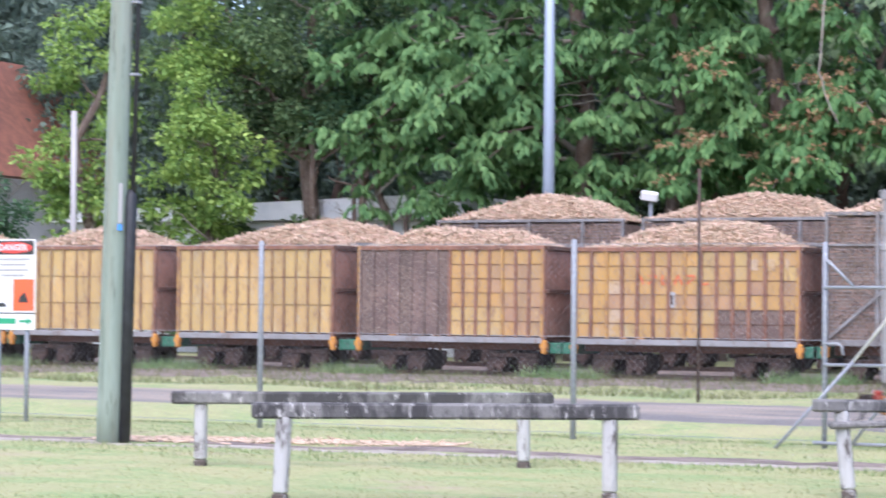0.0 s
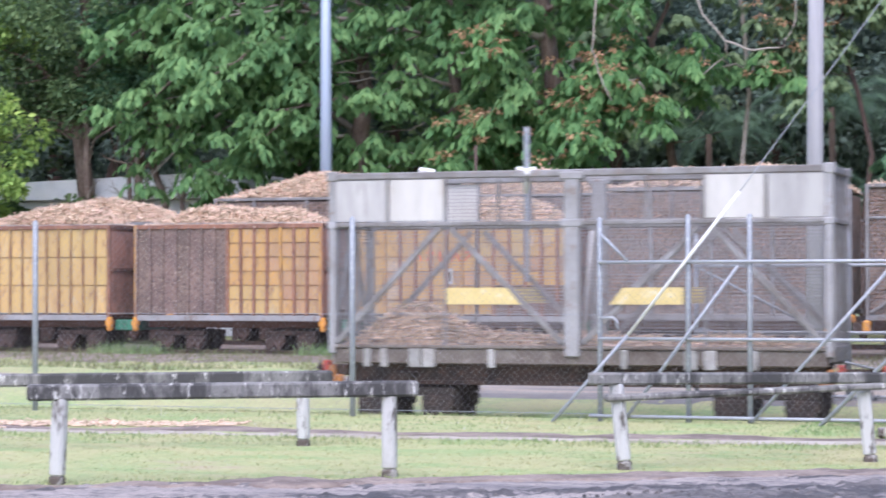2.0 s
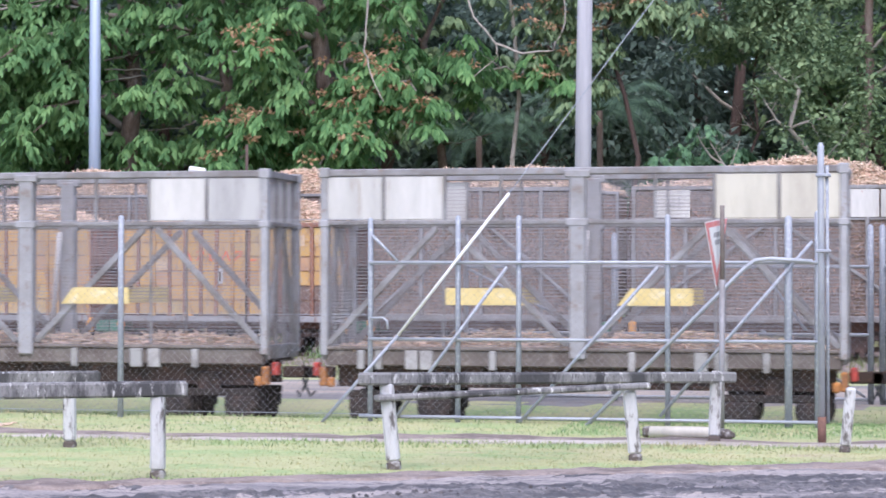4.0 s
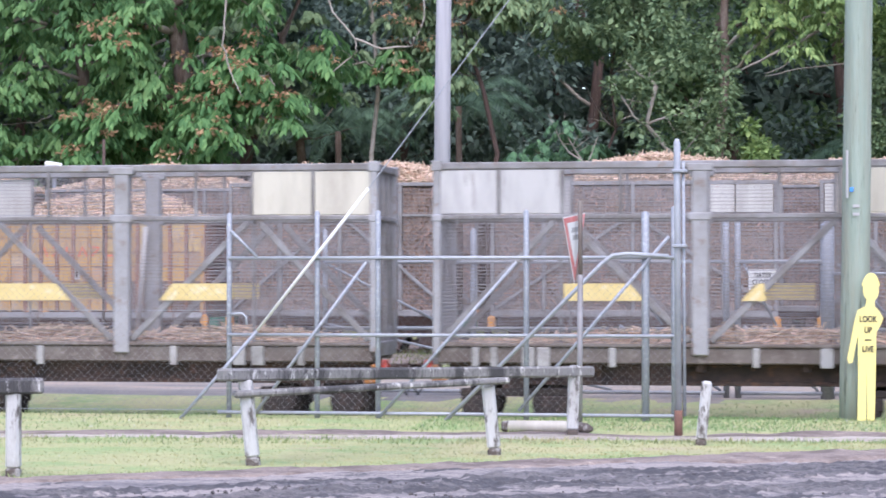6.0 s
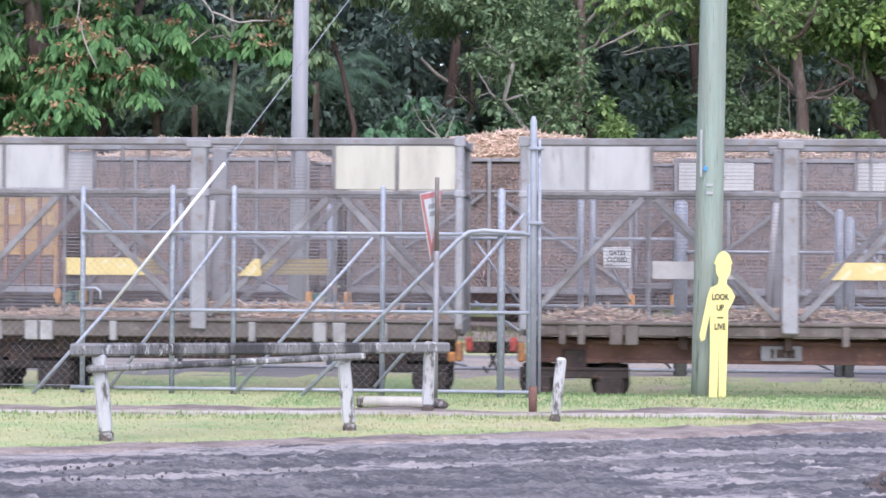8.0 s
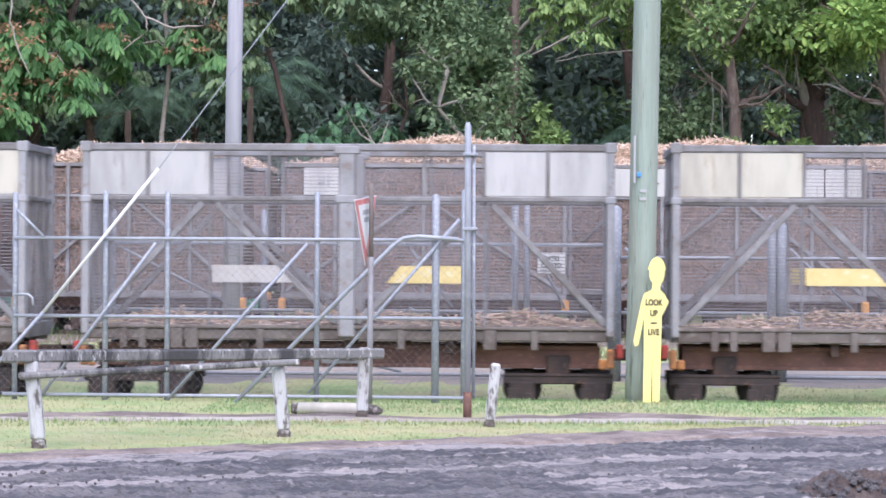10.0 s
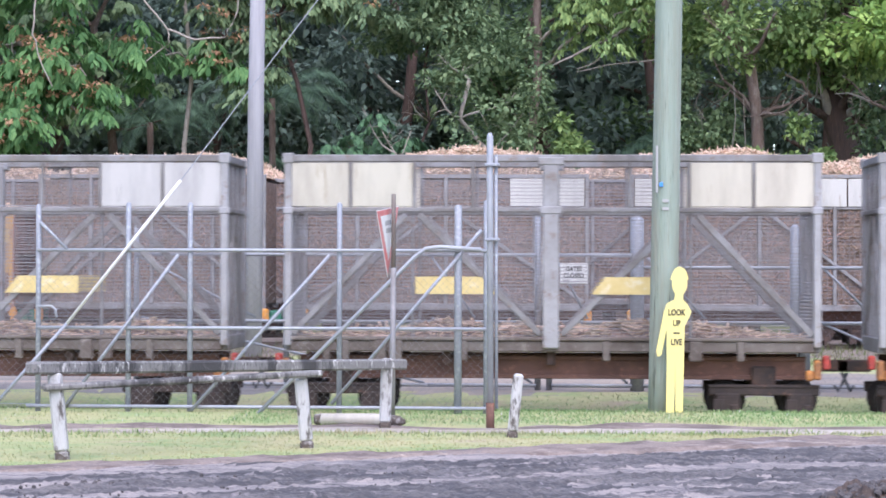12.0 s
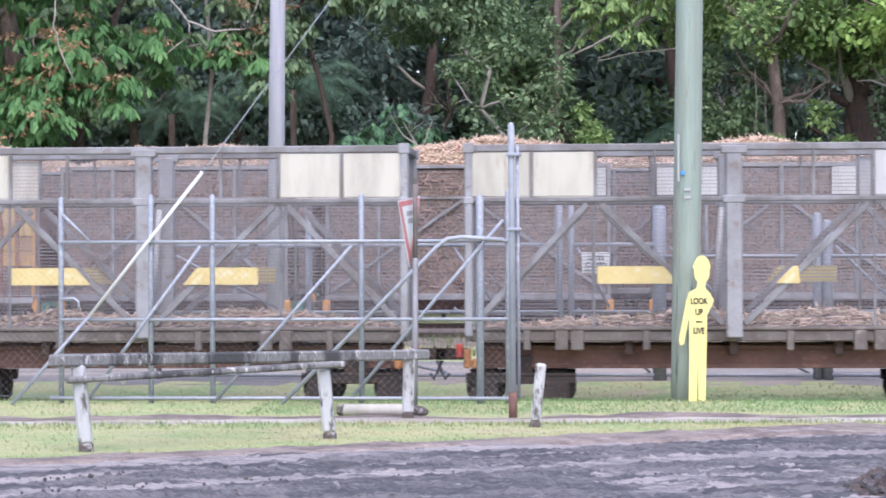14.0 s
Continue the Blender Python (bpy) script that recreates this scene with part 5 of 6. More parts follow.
t = thing("danger_sign", "white danger sign board on two galvanised posts", "sign", pose(0, 23.1, 0))
for x in (-16.66, -16.22):
    post(t, x, 0, -0.1, 1.3, 0.03)
sb = part("board", Builder().box(-16.76, -0.06, 1.18, -16.06, -0.045, 2.36, 0.006), SIGN_W, t)
part("red_oval", Builder().prism(arc(-16.41, 2.25, 0.3, 0.075, 0, 360, 24)[:-1], -0.066, -0.062), SIGN_R, sb)
part("header", Builder().box(-16.73, -0.0635, 2.16, -16.09, -0.0615, 2.34), SIGN_K, sb)
lettering("DANGER", 0.11, SIGN_W, sb, -16.41, -0.071, 2.25, "white painted word")
for k, (z, w) in enumerate(((2.1, 0.26), (2.03, 0.2), (1.96, 0.24), (1.89, 0.18))):
    part("writing_bar", Builder().box(-16.41 - w, -0.065, z - 0.012, -16.41 + w, -0.062, z + 0.012), SIGN_GREY, sb)
part("red_square", Builder().box(-16.4, -0.066, 1.43, -16.08, -0.062, 1.84), SIGN_O, sb)
part("pictogram", Builder().prism([(-16.32, 1.54), (-16.16, 1.54), (-16.22, 1.68), (-16.29, 1.62)], -0.07, -0.067), SIGN_K, sb)
part("pictogram", Builder().prism([(-16.66, 1.48), (-16.5, 1.48), (-16.54, 1.53), (-16.62, 1.53)], -0.066, -0.062), SIGN_K, sb)
part("divider", Builder().box(-16.76, -0.064, 1.39, -16.06, -0.062, 1.405), SIGN_K, sb)
part("green_arrow", Builder().prism([(-16.3, 1.28), (-16.18, 1.28), (-16.18, 1.25), (-16.1, 1.295), (-16.18, 1.34), (-16.18, 1.31), (-16.3, 1.31)], -0.066, -0.062), SIGN_GREEN, sb)
part("writing_bar", Builder().box(-16.7, -0.066, 1.26, -16.36, -0.062, 1.33), SIGN_GREEN, sb)


# ---- trees ----
LEAF_F = [(0, 1, 2, 3), (0, 3, 4, 5)]


def leaf_shapes(p, axis, up, L, W, curl=0.1):
    """Pointed oval leaves folded along the midrib."""
    side = np.cross(axis, up)
    side /= np.linalg.norm(side, axis=1)[:, None] + 1e-9
    nor = np.cross(side, axis)
    P = np.zeros((len(p), 6, 3))
    P[:, 0] = p
    P[:, 1] = p + axis * L * 0.3 + side * W + nor * L * curl
    P[:, 2] = p + axis * L * 0.68 + side * W * 0.85 + nor * L * curl * 0.8
    P[:, 3] = p + axis * L - nor * L * curl
    P[:, 4] = p + axis * L * 0.68 - side * W * 0.85 + nor * L * curl * 0.8
    P[:, 5] = p + axis * L * 0.3 - side * W + nor * L * curl
    return P


def unit(a):
    return a / (np.linalg.norm(a, axis=1)[:, None] + 1e-9)


def leaves(centres, radius, per, size, seed, flat=0.6, droop=0.35, wide=0.27):
    """Leaves of many clumps, spread round each centre."""
    r = np.random.RandomState(int(seed * 10))
    C = np.repeat(np.asarray(centres), per, axis=0)
    n = len(C)
    R = np.repeat(np.asarray(radius), per)
    d = unit(r.normal(0, 1, (n, 3))) * (R * r.uniform(0.2, 1.0, n) ** 0.6)[:, None]
    d[:, 2] *= flat
    axis = unit(d) + r.normal(0, 0.6, (n, 3))
    axis[:, 2] -= droop
    up = np.array([0, 0, 1.0]) + r.normal(0, 0.45, (n, 3))
    L = size * r.uniform(0.6, 1.3, n)[:, None]
    return leaf_shapes(C + d, unit(axis), up, L, L * wide * r.uniform(0.8, 1.2, n)[:, None])


def sprays(centres, radius, per, size, seed, wide=0.27):
    """Drooping sprays: leaves that hang in rows from an arched, flattened umbrella of twigs."""
    r = np.random.RandomState(int(seed * 10))
    m = len(centres)
    C = np.repeat(np.asarray(centres), per, axis=0)
    n = len(C)
    R = np.repeat(np.asarray(radius), per)
    ray = r.uniform(0, 2 * np.pi, (m, 7))
    a = ray[np.repeat(np.arange(m), per), r.randint(0, 7, n)] + r.normal(0, 0.09, n)
    q = r.uniform(0.05, 1.0, n) ** 0.7
    out = np.stack([np.cos(a), np.sin(a), np.zeros(n)], 1)
    p = C + out * (R * q)[:, None]
    p[:, 2] += R * (0.12 - 0.6 * q ** 2) + r.normal(0, 0.03, n)
    flank = np.stack([-np.sin(a), np.cos(a), np.zeros(n)], 1) * np.sign(r.normal(0, 1, n))[:, None]
    axis = unit(out * 0.45 + flank * r.uniform(0.1, 0.5, n)[:, None] + np.array([0, 0, -1.0]) * r.uniform(0.5, 1.1, n)[:, None])
    up = out + np.array([0, 0, 0.7]) + r.normal(0, 0.3, (n, 3))
    L = size * r.uniform(0.65, 1.25, n)[:, None]
    return leaf_shapes(p, axis, up, L, L * wide * r.uniform(0.85, 1.2, n)[:, None], 0.07)


def limb(r, p, d, length, r0, n=6, wander=0.18, rise=0.05):
    pts, rad = [Vector(p)], [r0]
    d = Vector(d).normalized()
    for k in range(n):
        d = (d + Vector((r.gauss(0, wander), r.gauss(0, wander), r.gauss(rise, wander)))).normalized()
        pts.append(pts[-1] + d * length / n)
        rad.append(r0 * (1 - 0.85 * (k + 1) / n))
    return pts, rad


def trunk_of(t, r, height, radius, bark, lean=0.0):
    pts = [Vector((lean * k + 0.05 * r.gauss(0, 1) * k, 0.05 * r.gauss(0, 1) * k, -0.1 + height * k / 7)) for k in range(8)]
    part("trunk", Builder().tube(pts, [radius * (1.25 if k == 0 else 1 - 0.07 * k) for k in range(8)], 12), bark, t, "", True)
    return pts


def tree(x, y, h, spread, low, mat, seed, label, clumps=70, per=90, size=0.24, clump_r=0.75, trunk_r=0.25, bark=BARK, tips=None, front=0.0, limbs=9, trunk_top=0.75, depth=0.8, droop=0.35, wide=0.27, hang=False):
    """A trunk with limbs and a crown of leaf clumps. low: the height at which the crown begins."""
    r = random.Random(seed)
    t = thing("tree", label, "tree", pose(x, y, 0), group="trees behind the rail yard")
    pts = trunk_of(t, r, h * trunk_top, trunk_r, bark)
    ends = []
    for k in range(limbs):
        s = pts[2 + k % 6]
        a = r.uniform(0, 2 * math.pi)
        if s.z < low * 0.7:
            s = pts[4]
        q, rad = limb(r, s, (math.cos(a) * 1.0, math.sin(a) * depth - 0.25, r.uniform(0.1, 0.8)), spread * r.uniform(0.6, 1.0), trunk_r * r.uniform(0.22, 0.4))
        wood = BARK_PALE if r.random() < 0.4 else bark
        arm = part("limb", Builder().tube(q, rad, 7), wood, t, "", True)
        ends += q[3:]
        for j in (2, 3, 4, 5) if y < 55 else ():
            q2, rad2 = limb(r, q[j], (r.gauss(0, 1), r.gauss(0, 0.8) - 0.3, r.gauss(0.1, 0.5)), spread * 0.35, rad[j] * 0.5, 4)
            part("twig", Builder().tube(q2, rad2, 5), wood, arm, "", True)
            ends += q2[2:]
    cs, rs = [], []
    for k in range(clumps):
        if r.random() < 0.45 and ends:
            e = r.choice(ends)
            c = e + Vector((r.gauss(0, 0.3), r.gauss(0, 0.3), r.gauss(0.05, 0.3)))
        else:
            a, u = r.uniform(0, 2 * math.pi), r.uniform(-1, 1)
            q = r.uniform(0.55, 1.0)
            w = math.sqrt(1 - u * u)
            c = Vector((spread * q * w * math.cos(a), spread * depth * q * w * math.sin(a) - front, low + (h - low) * (0.5 + 0.5 * u * q)))
        if c.z < low - 0.3:
            c.z = low + r.uniform(0, 0.8)
        cs.append(tuple(c))
        rs.append(clump_r * r.uniform(0.55, 1.25))
    shape = sprays(cs, rs, per, size, seed, wide) if hang else leaves(cs, rs, per, size, seed, 0.75, droop, wide)
    if y > 56:
        shape = shape[:, (0, 1, 3, 5)]
    part("crown", arrays_mesh("crown", shape, [(0, 1, 2, 3)] if y > 56 else LEAF_F, mat), None, t)
    if tips:
        pick = [c for c in cs if r.random() < 0.35 and c[2] < h * 0.75]
        if pick:
            part("young_leaves", arrays_mesh("young_leaves", leaves([(c[0], c[1] - 0.3, c[2] + 0.15) for c in pick], [clump_r * 0.5] * len(pick), 30, size * 0.5, seed + 1, 0.4), LEAF_F, tips), None, t, "orange young leaves")
    return t


def spray_tree(x, y, h, trunk_r, mat, seed, label, arms, per=70, size=0.24, spray_r=0.62, bark=BARK, tips=None, tip_share=0.4, lean=0.0, wide=0.19):
    """A tree of long spreading limbs with drooping leaf sprays along them.
    arms: (height of the fork, sideways reach, reach to the front, rise, sprays)."""
    r = random.Random(seed)
    t = thing("tree", label, "tree", pose(x, y, 0), group="trees behind the rail yard")
    pts = trunk_of(t, r, h, trunk_r, bark, lean)
    cs, rs = [], []
    for z, dx, dy, dz, n in arms:
        k = min(7, max(1, round((z + 0.1) / h * 7)))
        s = pts[k].copy()
        s.z = min(z, h)
        e = s + Vector((dx, -dy, dz))
        m = 9
        bow = r.uniform(0.1, 0.3) * abs(dx)
        q = [s.lerp(e, i / m) + Vector((r.gauss(0, 0.06), r.gauss(0, 0.06), bow * math.sin(math.pi * i / m) + r.gauss(0, 0.06))) for i in range(m + 1)]
        r0 = trunk_r * r.uniform(0.2, 0.34)
        rad = [r0 * (1 - 0.85 * i / m) for i in range(m + 1)]
        wood = BARK_PALE if r.random() < 0.65 else bark
        arm = part("limb", Builder().tube(q, rad, 7), wood, t, "", True)
        n = round(n * 1.7)
        for j in range(n):
            f = 0.25 + 0.75 * (j + r.random()) / n
            i = min(m, int(f * m))
            p = q[i]
            q2, rad2 = limb(r, p, (math.copysign(0.6, dx) + r.gauss(0, 0.8), r.gauss(-0.5, 0.7), r.gauss(0.15, 0.4)), r.uniform(0.35, 1.1), rad[i] * 0.5 + 0.006, 4, 0.22, -0.08)
            if j % 2 == 0:
                part("twig", Builder().tube(q2, rad2, 5), wood, arm, "", True)
            cs.append(tuple(q2[-1] + Vector((0, 0, 0.06))))
            rs.append(spray_r * r.uniform(0.6, 1.25))
            if r.random() < 0.5:
                cs.append(tuple(q2[2] + Vector((r.gauss(0, 0.25), r.gauss(0, 0.25), r.gauss(0.1, 0.2)))))
                rs.append(spray_r * r.uniform(0.5, 0.9))
    part("crown", arrays_mesh("crown", sprays(cs, rs, per, size, seed, wide), LEAF_F, mat), None, t)
    if tips:
        pick = [c for c in cs if r.random() < tip_share]
        if pick:
            part("young_leaves", arrays_mesh("young_leaves", leaves([(c[0] + r.gauss(0, 0.15), c[1] - spray_r * 0.5, c[2] + 0.04) for c in pick], [spray_r * 0.36] * len(pick), 22, size * 0.5, seed + 1, 0.3, 0.3), LEAF_F, tips), None, t, "orange young leaves")
    return t


def bare_limb(t, pts, radius, mat=BRANCH):
    """A leafless branch of a tree, given in the place's coordinates."""
    o = t.matrix_basis.translation
    fine = []
    for a, c in zip(pts, pts[1:]):
        for k in range(3):
            fine.append(Vector(a).lerp(Vector(c), k / 3) - o + Vector((0.03 * noise.noise((a[0] * 3 + k, a[2], 1)), 0, 0.04 * noise.noise((a[0] + k, a[2] * 3, 2)))))
    fine.append(Vector(pts[-1]) - o)
    part("bare_limb", Builder().tube(fine, [radius * (0.55 + 0.45 * k / len(fine)) for k in range(len(fine))], 6), mat, t, "pale leafless branch", True)


def palm(x, y, h, mat, seed, label, fronds=12, reach=2.4):
    """A slender palm with arching feathered fronds."""
    r = random.Random(seed)
    t = thing("palm", label, "palm", pose(x, y, 0), group="palms in the forest shade")
    part("trunk", Builder().tube([(0, 0, -0.1), (0.05, 0, h * 0.5), (0.02, 0, h)], [0.11, 0.09, 0.08], 10), BARK, t, "", True)
    for k in range(fronds):
        a = 2 * math.pi * k / fronds + r.uniform(-0.2, 0.2)
        L, rise = reach * r.uniform(0.8, 1.15), r.uniform(0.3, 1.3)
        rib = [Vector((math.cos(a) * L * s, math.sin(a) * L * s, h + rise * math.sin(s * 2.2) * 0.9 - 1.1 * s * s * s * L * 0.5)) for s in (0, 0.15, 0.3, 0.45, 0.6, 0.75, 0.9, 1.0)]
        b = Builder().tube(rib, [0.022, 0.02, 0.017, 0.014, 0.011, 0.008, 0.006, 0.003], 4)
        for i in range(44):
            s = 0.12 + 0.87 * i / 44
            j = min(6, int(s * 7))
            p = rib[j].lerp(rib[j + 1], s * 7 - j)
            d = (rib[j + 1] - rib[j]).normalized()
            for e in (-1, 1):
                fl = Vector((-math.sin(a), math.cos(a), 0)) * e
                tip = p + (fl * 0.8 + d * 0.5 - Vector((0, 0, 0.65))) * 0.5 * math.sin(math.pi * min(0.97, s * 0.8 + 0.2))
                b.add([p, p.lerp(tip, 0.5) + d * 0.022, tip, p.lerp(tip, 0.5) - d * 0.022], [(0, 1, 2, 3)])
        part("frond", b, mat, t)
    return t


LIME = leaf_mat("lime_leaves", (0.3, 0.44, 0.125), 0.3, (0.2, 0.33, 0.09))
MID = leaf_mat("mid_green_leaves", (0.155, 0.285, 0.11), 0.28, (0.115, 0.235, 0.095))
FRESH = leaf_mat("fresh_green_leaves", (0.135, 0.27, 0.1), 0.28, (0.105, 0.22, 0.085))
DEEP = leaf_mat("deep_green_leaves", (0.13, 0.205, 0.09), 0.35, (0.1, 0.16, 0.08))
OLIVE = leaf_mat("olive_leaves", (0.27, 0.38, 0.14), 0.35, (0.2, 0.3, 0.12))
# The forest leaf colour is lightened to stand in for haze over the darks.
DARKEST = leaf_mat("haze_lifted_forest_leaves", (0.16, 0.22, 0.18), 0.3, (0.12, 0.17, 0.14))
BLUE_GREEN = leaf_mat("blue_green_leaves", (0.12, 0.23, 0.125), 0.35, (0.095, 0.19, 0.1))
DIM = leaf_mat("dull_green_leaves", (0.18, 0.255, 0.13), 0.4, (0.13, 0.2, 0.11))
TIPS = leaf_mat("orange_leaf_tips", (0.5, 0.31, 0.18), 0.3)

# front row, from west to east
tree(-38.0, 51.5, 4.8, 2.6, 0.3, BLUE_GREEN, 11, "dense dark green shrub beside the wagons", 75, 130, 0.16, 0.55, 0.12)
tree(-33.7, 50.8, 11.5, 1.6, 2.6, LIME, 12, "tree with bright lime green leaves", 58, 130, 0.17, 0.5, 0.2)
tree(-29.4, 50.2, 7.8, 1.8, 3.6, LIME, 14, "young tree with lime green leaves", 46, 130, 0.17, 0.46, 0.12)
tree(-30.3, 51.6, 13.0, 1.7, 7.8, LIME, 31, "tall tree with yellowish lime leaves", 40, 110, 0.17, 0.55, 0.16)
tree(-27.6, 52.6, 13.0, 3.4, 6.4, DEEP, 13, "dark dense tree with low limbs", 120, 130, 0.17, 0.75, 0.3)
tree(-25.6, 52.0, 11.0, 1.6, 6.2, BLUE_GREEN, 27, "slender dim green tree with dark trunk", 45, 110, 0.18, 0.55, 0.16)
broad = spray_tree(-19.4, 52.0, 11.5, 0.3, MID, 15, "broad tree with drooping sprays of mid green leaves",
           [(9.4, -6.0, 2.4, -0.2, 16), (8.0, -6.6, 2.6, -0.9, 18), (6.6, -6.4, 2.4, -1.4, 17), (5.6, -5.2, 2.2, -1.6, 15), (9.8, -3.4, 2.2, 0.2, 12), (8.4, -3.6, 3.0, -0.4, 13),
            (7.2, -3.4, 3.0, -0.8, 12), (9.6, 2.6, 2.0, 0.1, 10), (8.2, 3.0, 2.4, -0.4, 10), (6.4, -2.0, 2.6, -1.4, 9), (5.4, -3.4, 2.4, -1.4, 10), (7.4, -1.0, 2.6, -0.4, 8)])
pale_limbed = spray_tree(-16.6, 51.4, 11.5, 0.22, MID, 16, "tree with fresh green sprays and bare pale limbs",
           [(9.2, -2.8, 1.8, 0.1, 10), (7.9, -2.4, 2.0, -0.4, 8), (6.6, -1.8, 1.8, -0.7, 7), (9.4, 2.4, 1.6, 0.2, 9), (8.1, 2.6, 1.8, -0.4, 8), (6.9, 2.2, 1.8, -0.9, 8), (5.6, 1.4, 1.6, -0.9, 7), (5.0, -1.6, 1.6, -0.8, 7)])
orange_tipped = spray_tree(-14.0, 51.2, 11.5, 0.33, FRESH, 17, "big pale trunked tree with orange young leaves",
           [(9.2, -2.0, 1.8, 0.0, 8), (8.2, 2.2, 1.6, -0.2, 8), (7.6, -1.6, 1.8, -0.5, 7), (7.0, 2.8, 2.0, -0.9, 10), (6.2, 2.6, 1.9, -1.0, 10), (5.6, 1.9, 1.9, -1.0, 10), (6.0, -1.9, 2.0, -0.9, 8), (5.2, -1.6, 2.0, -0.7, 8), (4.9, 0.8, 2.0, -0.6, 8), (9.4, 2.6, 1.6, 0.2, 8)],
           tips=TIPS, tip_share=0.55)
spray_tree(-9.0, 51.6, 11.0, 0.075, FRESH, 18, "slender tree with one low spray of orange tipped leaves",
           [(6.9, -1.3, 1.2, -0.6, 6), (6.8, 0.9, 1.2, -0.5, 5), (9.2, -2.2, 1.4, 0.1, 8), (9.6, 2.0, 1.2, 0.0, 7)], bark=BARK_PALE, tips=TIPS, spray_r=0.5)
spray_tree(-6.3, 51.8, 11.0, 0.08, DIM, 20, "tree with olive orange tipped sprays and bare twigs",
           [(8.8, -1.5, 1.4, -0.2, 8), (8.0, -1.2, 1.4, -0.5, 7), (7.2, -0.8, 1.4, -0.5, 6), (8.4, 1.6, 1.4, -0.3, 8), (9.2, 2.6, 1.6, -0.2, 10), (7.8, 2.4, 1.6, -0.3, 9), (6.6, -0.8, 1.2, -0.6, 5)],
           tips=TIPS, tip_share=0.35, size=0.2, spray_r=0.55, bark=BARK_DARK)
tree(-4.6, 50.8, 5.7, 1.35, 1.6, BLUE_GREEN, 21, "dense dark green bush at the forest edge", 50, 130, 0.17, 0.45, 0.1, hang=True)
tree(-3.4, 52.6, 12.5, 2.4, 7.2, DIM, 29, "tree with dull green leaves over a dark hollow", 75, 120, 0.17, 0.55, 0.05, limbs=12, bark=BARK_DARK)
tree(-1.8, 50.6, 8.2, 1.7, 3.2, DIM, 22, "bushy green saplings at the forest edge", 80, 68, 0.15, 0.42, 0.1, limbs=16, bark=BARK_PALE)
tree(-0.3, 50.4, 5.6, 0.8, 2.6, OLIVE, 30, "thin sapling with pale green rosettes of leaves", 22, 80, 0.17, 0.34, 0.06, limbs=8)
feathery = spray_tree(-0.6, 51.8, 11.5, 0.15, OLIVE, 23, "spreading branch with feathery green leaves",
           [(6.4, 2.9, 1.6, 1.2, 9), (7.0, 3.2, 1.4, 0.9, 10), (8.6, 3.0, 1.6, 0.2, 10), (9.0, 1.4, 1.6, 0.0, 7), (8.8, 4.6, 1.6, 0.2, 11)], size=0.16, per=80, spray_r=0.5)
tree(3.3, 51.4, 7.4, 1.2, 3.2, DIM, 28, "leafy dim green shrub under the trees", 42, 100, 0.16, 0.42, 0.08)
brown_trunked = tree(4.5, 50.6, 12.5, 2.0, 6.6, OLIVE, 24, "vine hung tree with a bare brown trunk", 60, 110, 0.17, 0.5, 0.2, limbs=12)
tree(5.6, 50.2, 5.4, 0.8, 3.0, OLIVE, 32, "young bush with bright green leaves", 24, 90, 0.17, 0.38, 0.06)
thick_trunked = tree(6.7, 51.8, 12.5, 2.2, 6.4, OLIVE, 25, "tree with a dark thick trunk and hanging roots", 55, 100, 0.17, 0.55, 0.45, limbs=10, bark=BARK_DARK)
tree(7.9, 50.6, 6.2, 1.0, 3.0, DIM, 33, "low leafy shrub at the forest edge", 30, 90, 0.17, 0.42, 0.07)
tree(8.2, 49.6, 12.5, 2.0, 6.6, LIME, 26, "tree with bright green leaves at the forest edge", 100, 110, 0.2, 0.55, 0.2)

# leafless branches and hanging roots
bare_limb(broad, [(-23.39, 50.4, 8.61), (-22.29, 50.55, 8.75), (-21.24, 50.7, 8.89), (-20.13, 50.85, 9.0)], 0.03)
bare_limb(broad, [(-23.39, 50.4, 8.11), (-22.45, 50.55, 8.46), (-21.01, 50.7, 8.73)], 0.024)
bare_limb(broad, [(-22.87, 50.4, 9.36), (-22.05, 50.55, 8.74), (-21.56, 50.7, 8.36)], 0.02)
bare_limb(broad, [(-23.35, 50.4, 5.09), (-22.45, 50.55, 5.55), (-21.48, 50.7, 6.06)], 0.03)
bare_limb(broad, [(-24.01, 50.4, 6.37), (-23.26, 50.55, 6.5), (-22.2, 50.7, 6.33)], 0.022)
bare_limb(pale_limbed, [(-19.33, 50.4, 7.12), (-18.7, 50.55, 7.28), (-18.09, 50.7, 7.35)], 0.04)
bare_limb(pale_limbed, [(-19.33, 50.4, 6.89), (-18.55, 50.55, 6.9), (-17.11, 50.7, 6.8)], 0.032)
bare_limb(pale_limbed, [(-19.33, 50.4, 6.57), (-18.4, 50.55, 6.75), (-17.33, 50.7, 6.53)], 0.028)
bare_limb(pale_limbed, [(-18.35, 50.4, 5.65), (-17.98, 50.55, 6.47), (-17.82, 50.7, 6.98)], 0.026)
bare_limb(pale_limbed, [(-18.95, 50.4, 8.86), (-18.25, 50.55, 8.38), (-17.18, 50.7, 8.19)], 0.03)
bare_limb(pale_limbed, [(-18.2, 50.4, 5.36), (-17.35, 50.55, 5.41), (-17.03, 50.7, 5.6)], 0.022)
bare_limb(orange_tipped, [(-16.14, 50.0, 7.49), (-15.64, 50.15, 6.79), (-15.44, 50.3, 6.44)], 0.07, BARK)
bare_limb(orange_tipped, [(-15.59, 50.0, 6.42), (-15.15, 50.15, 6.54), (-14.91, 50.3, 7.02), (-14.06, 50.45, 7.4)], 0.04)
bare_limb(orange_tipped, [(-14.57, 50.0, 5.91), (-14.19, 50.15, 6.26), (-14.02, 50.3, 6.83)], 0.035)
bare_limb(orange_tipped, [(-14.71, 50.0, 7.79), (-14.05, 50.15, 7.64)], 0.022)
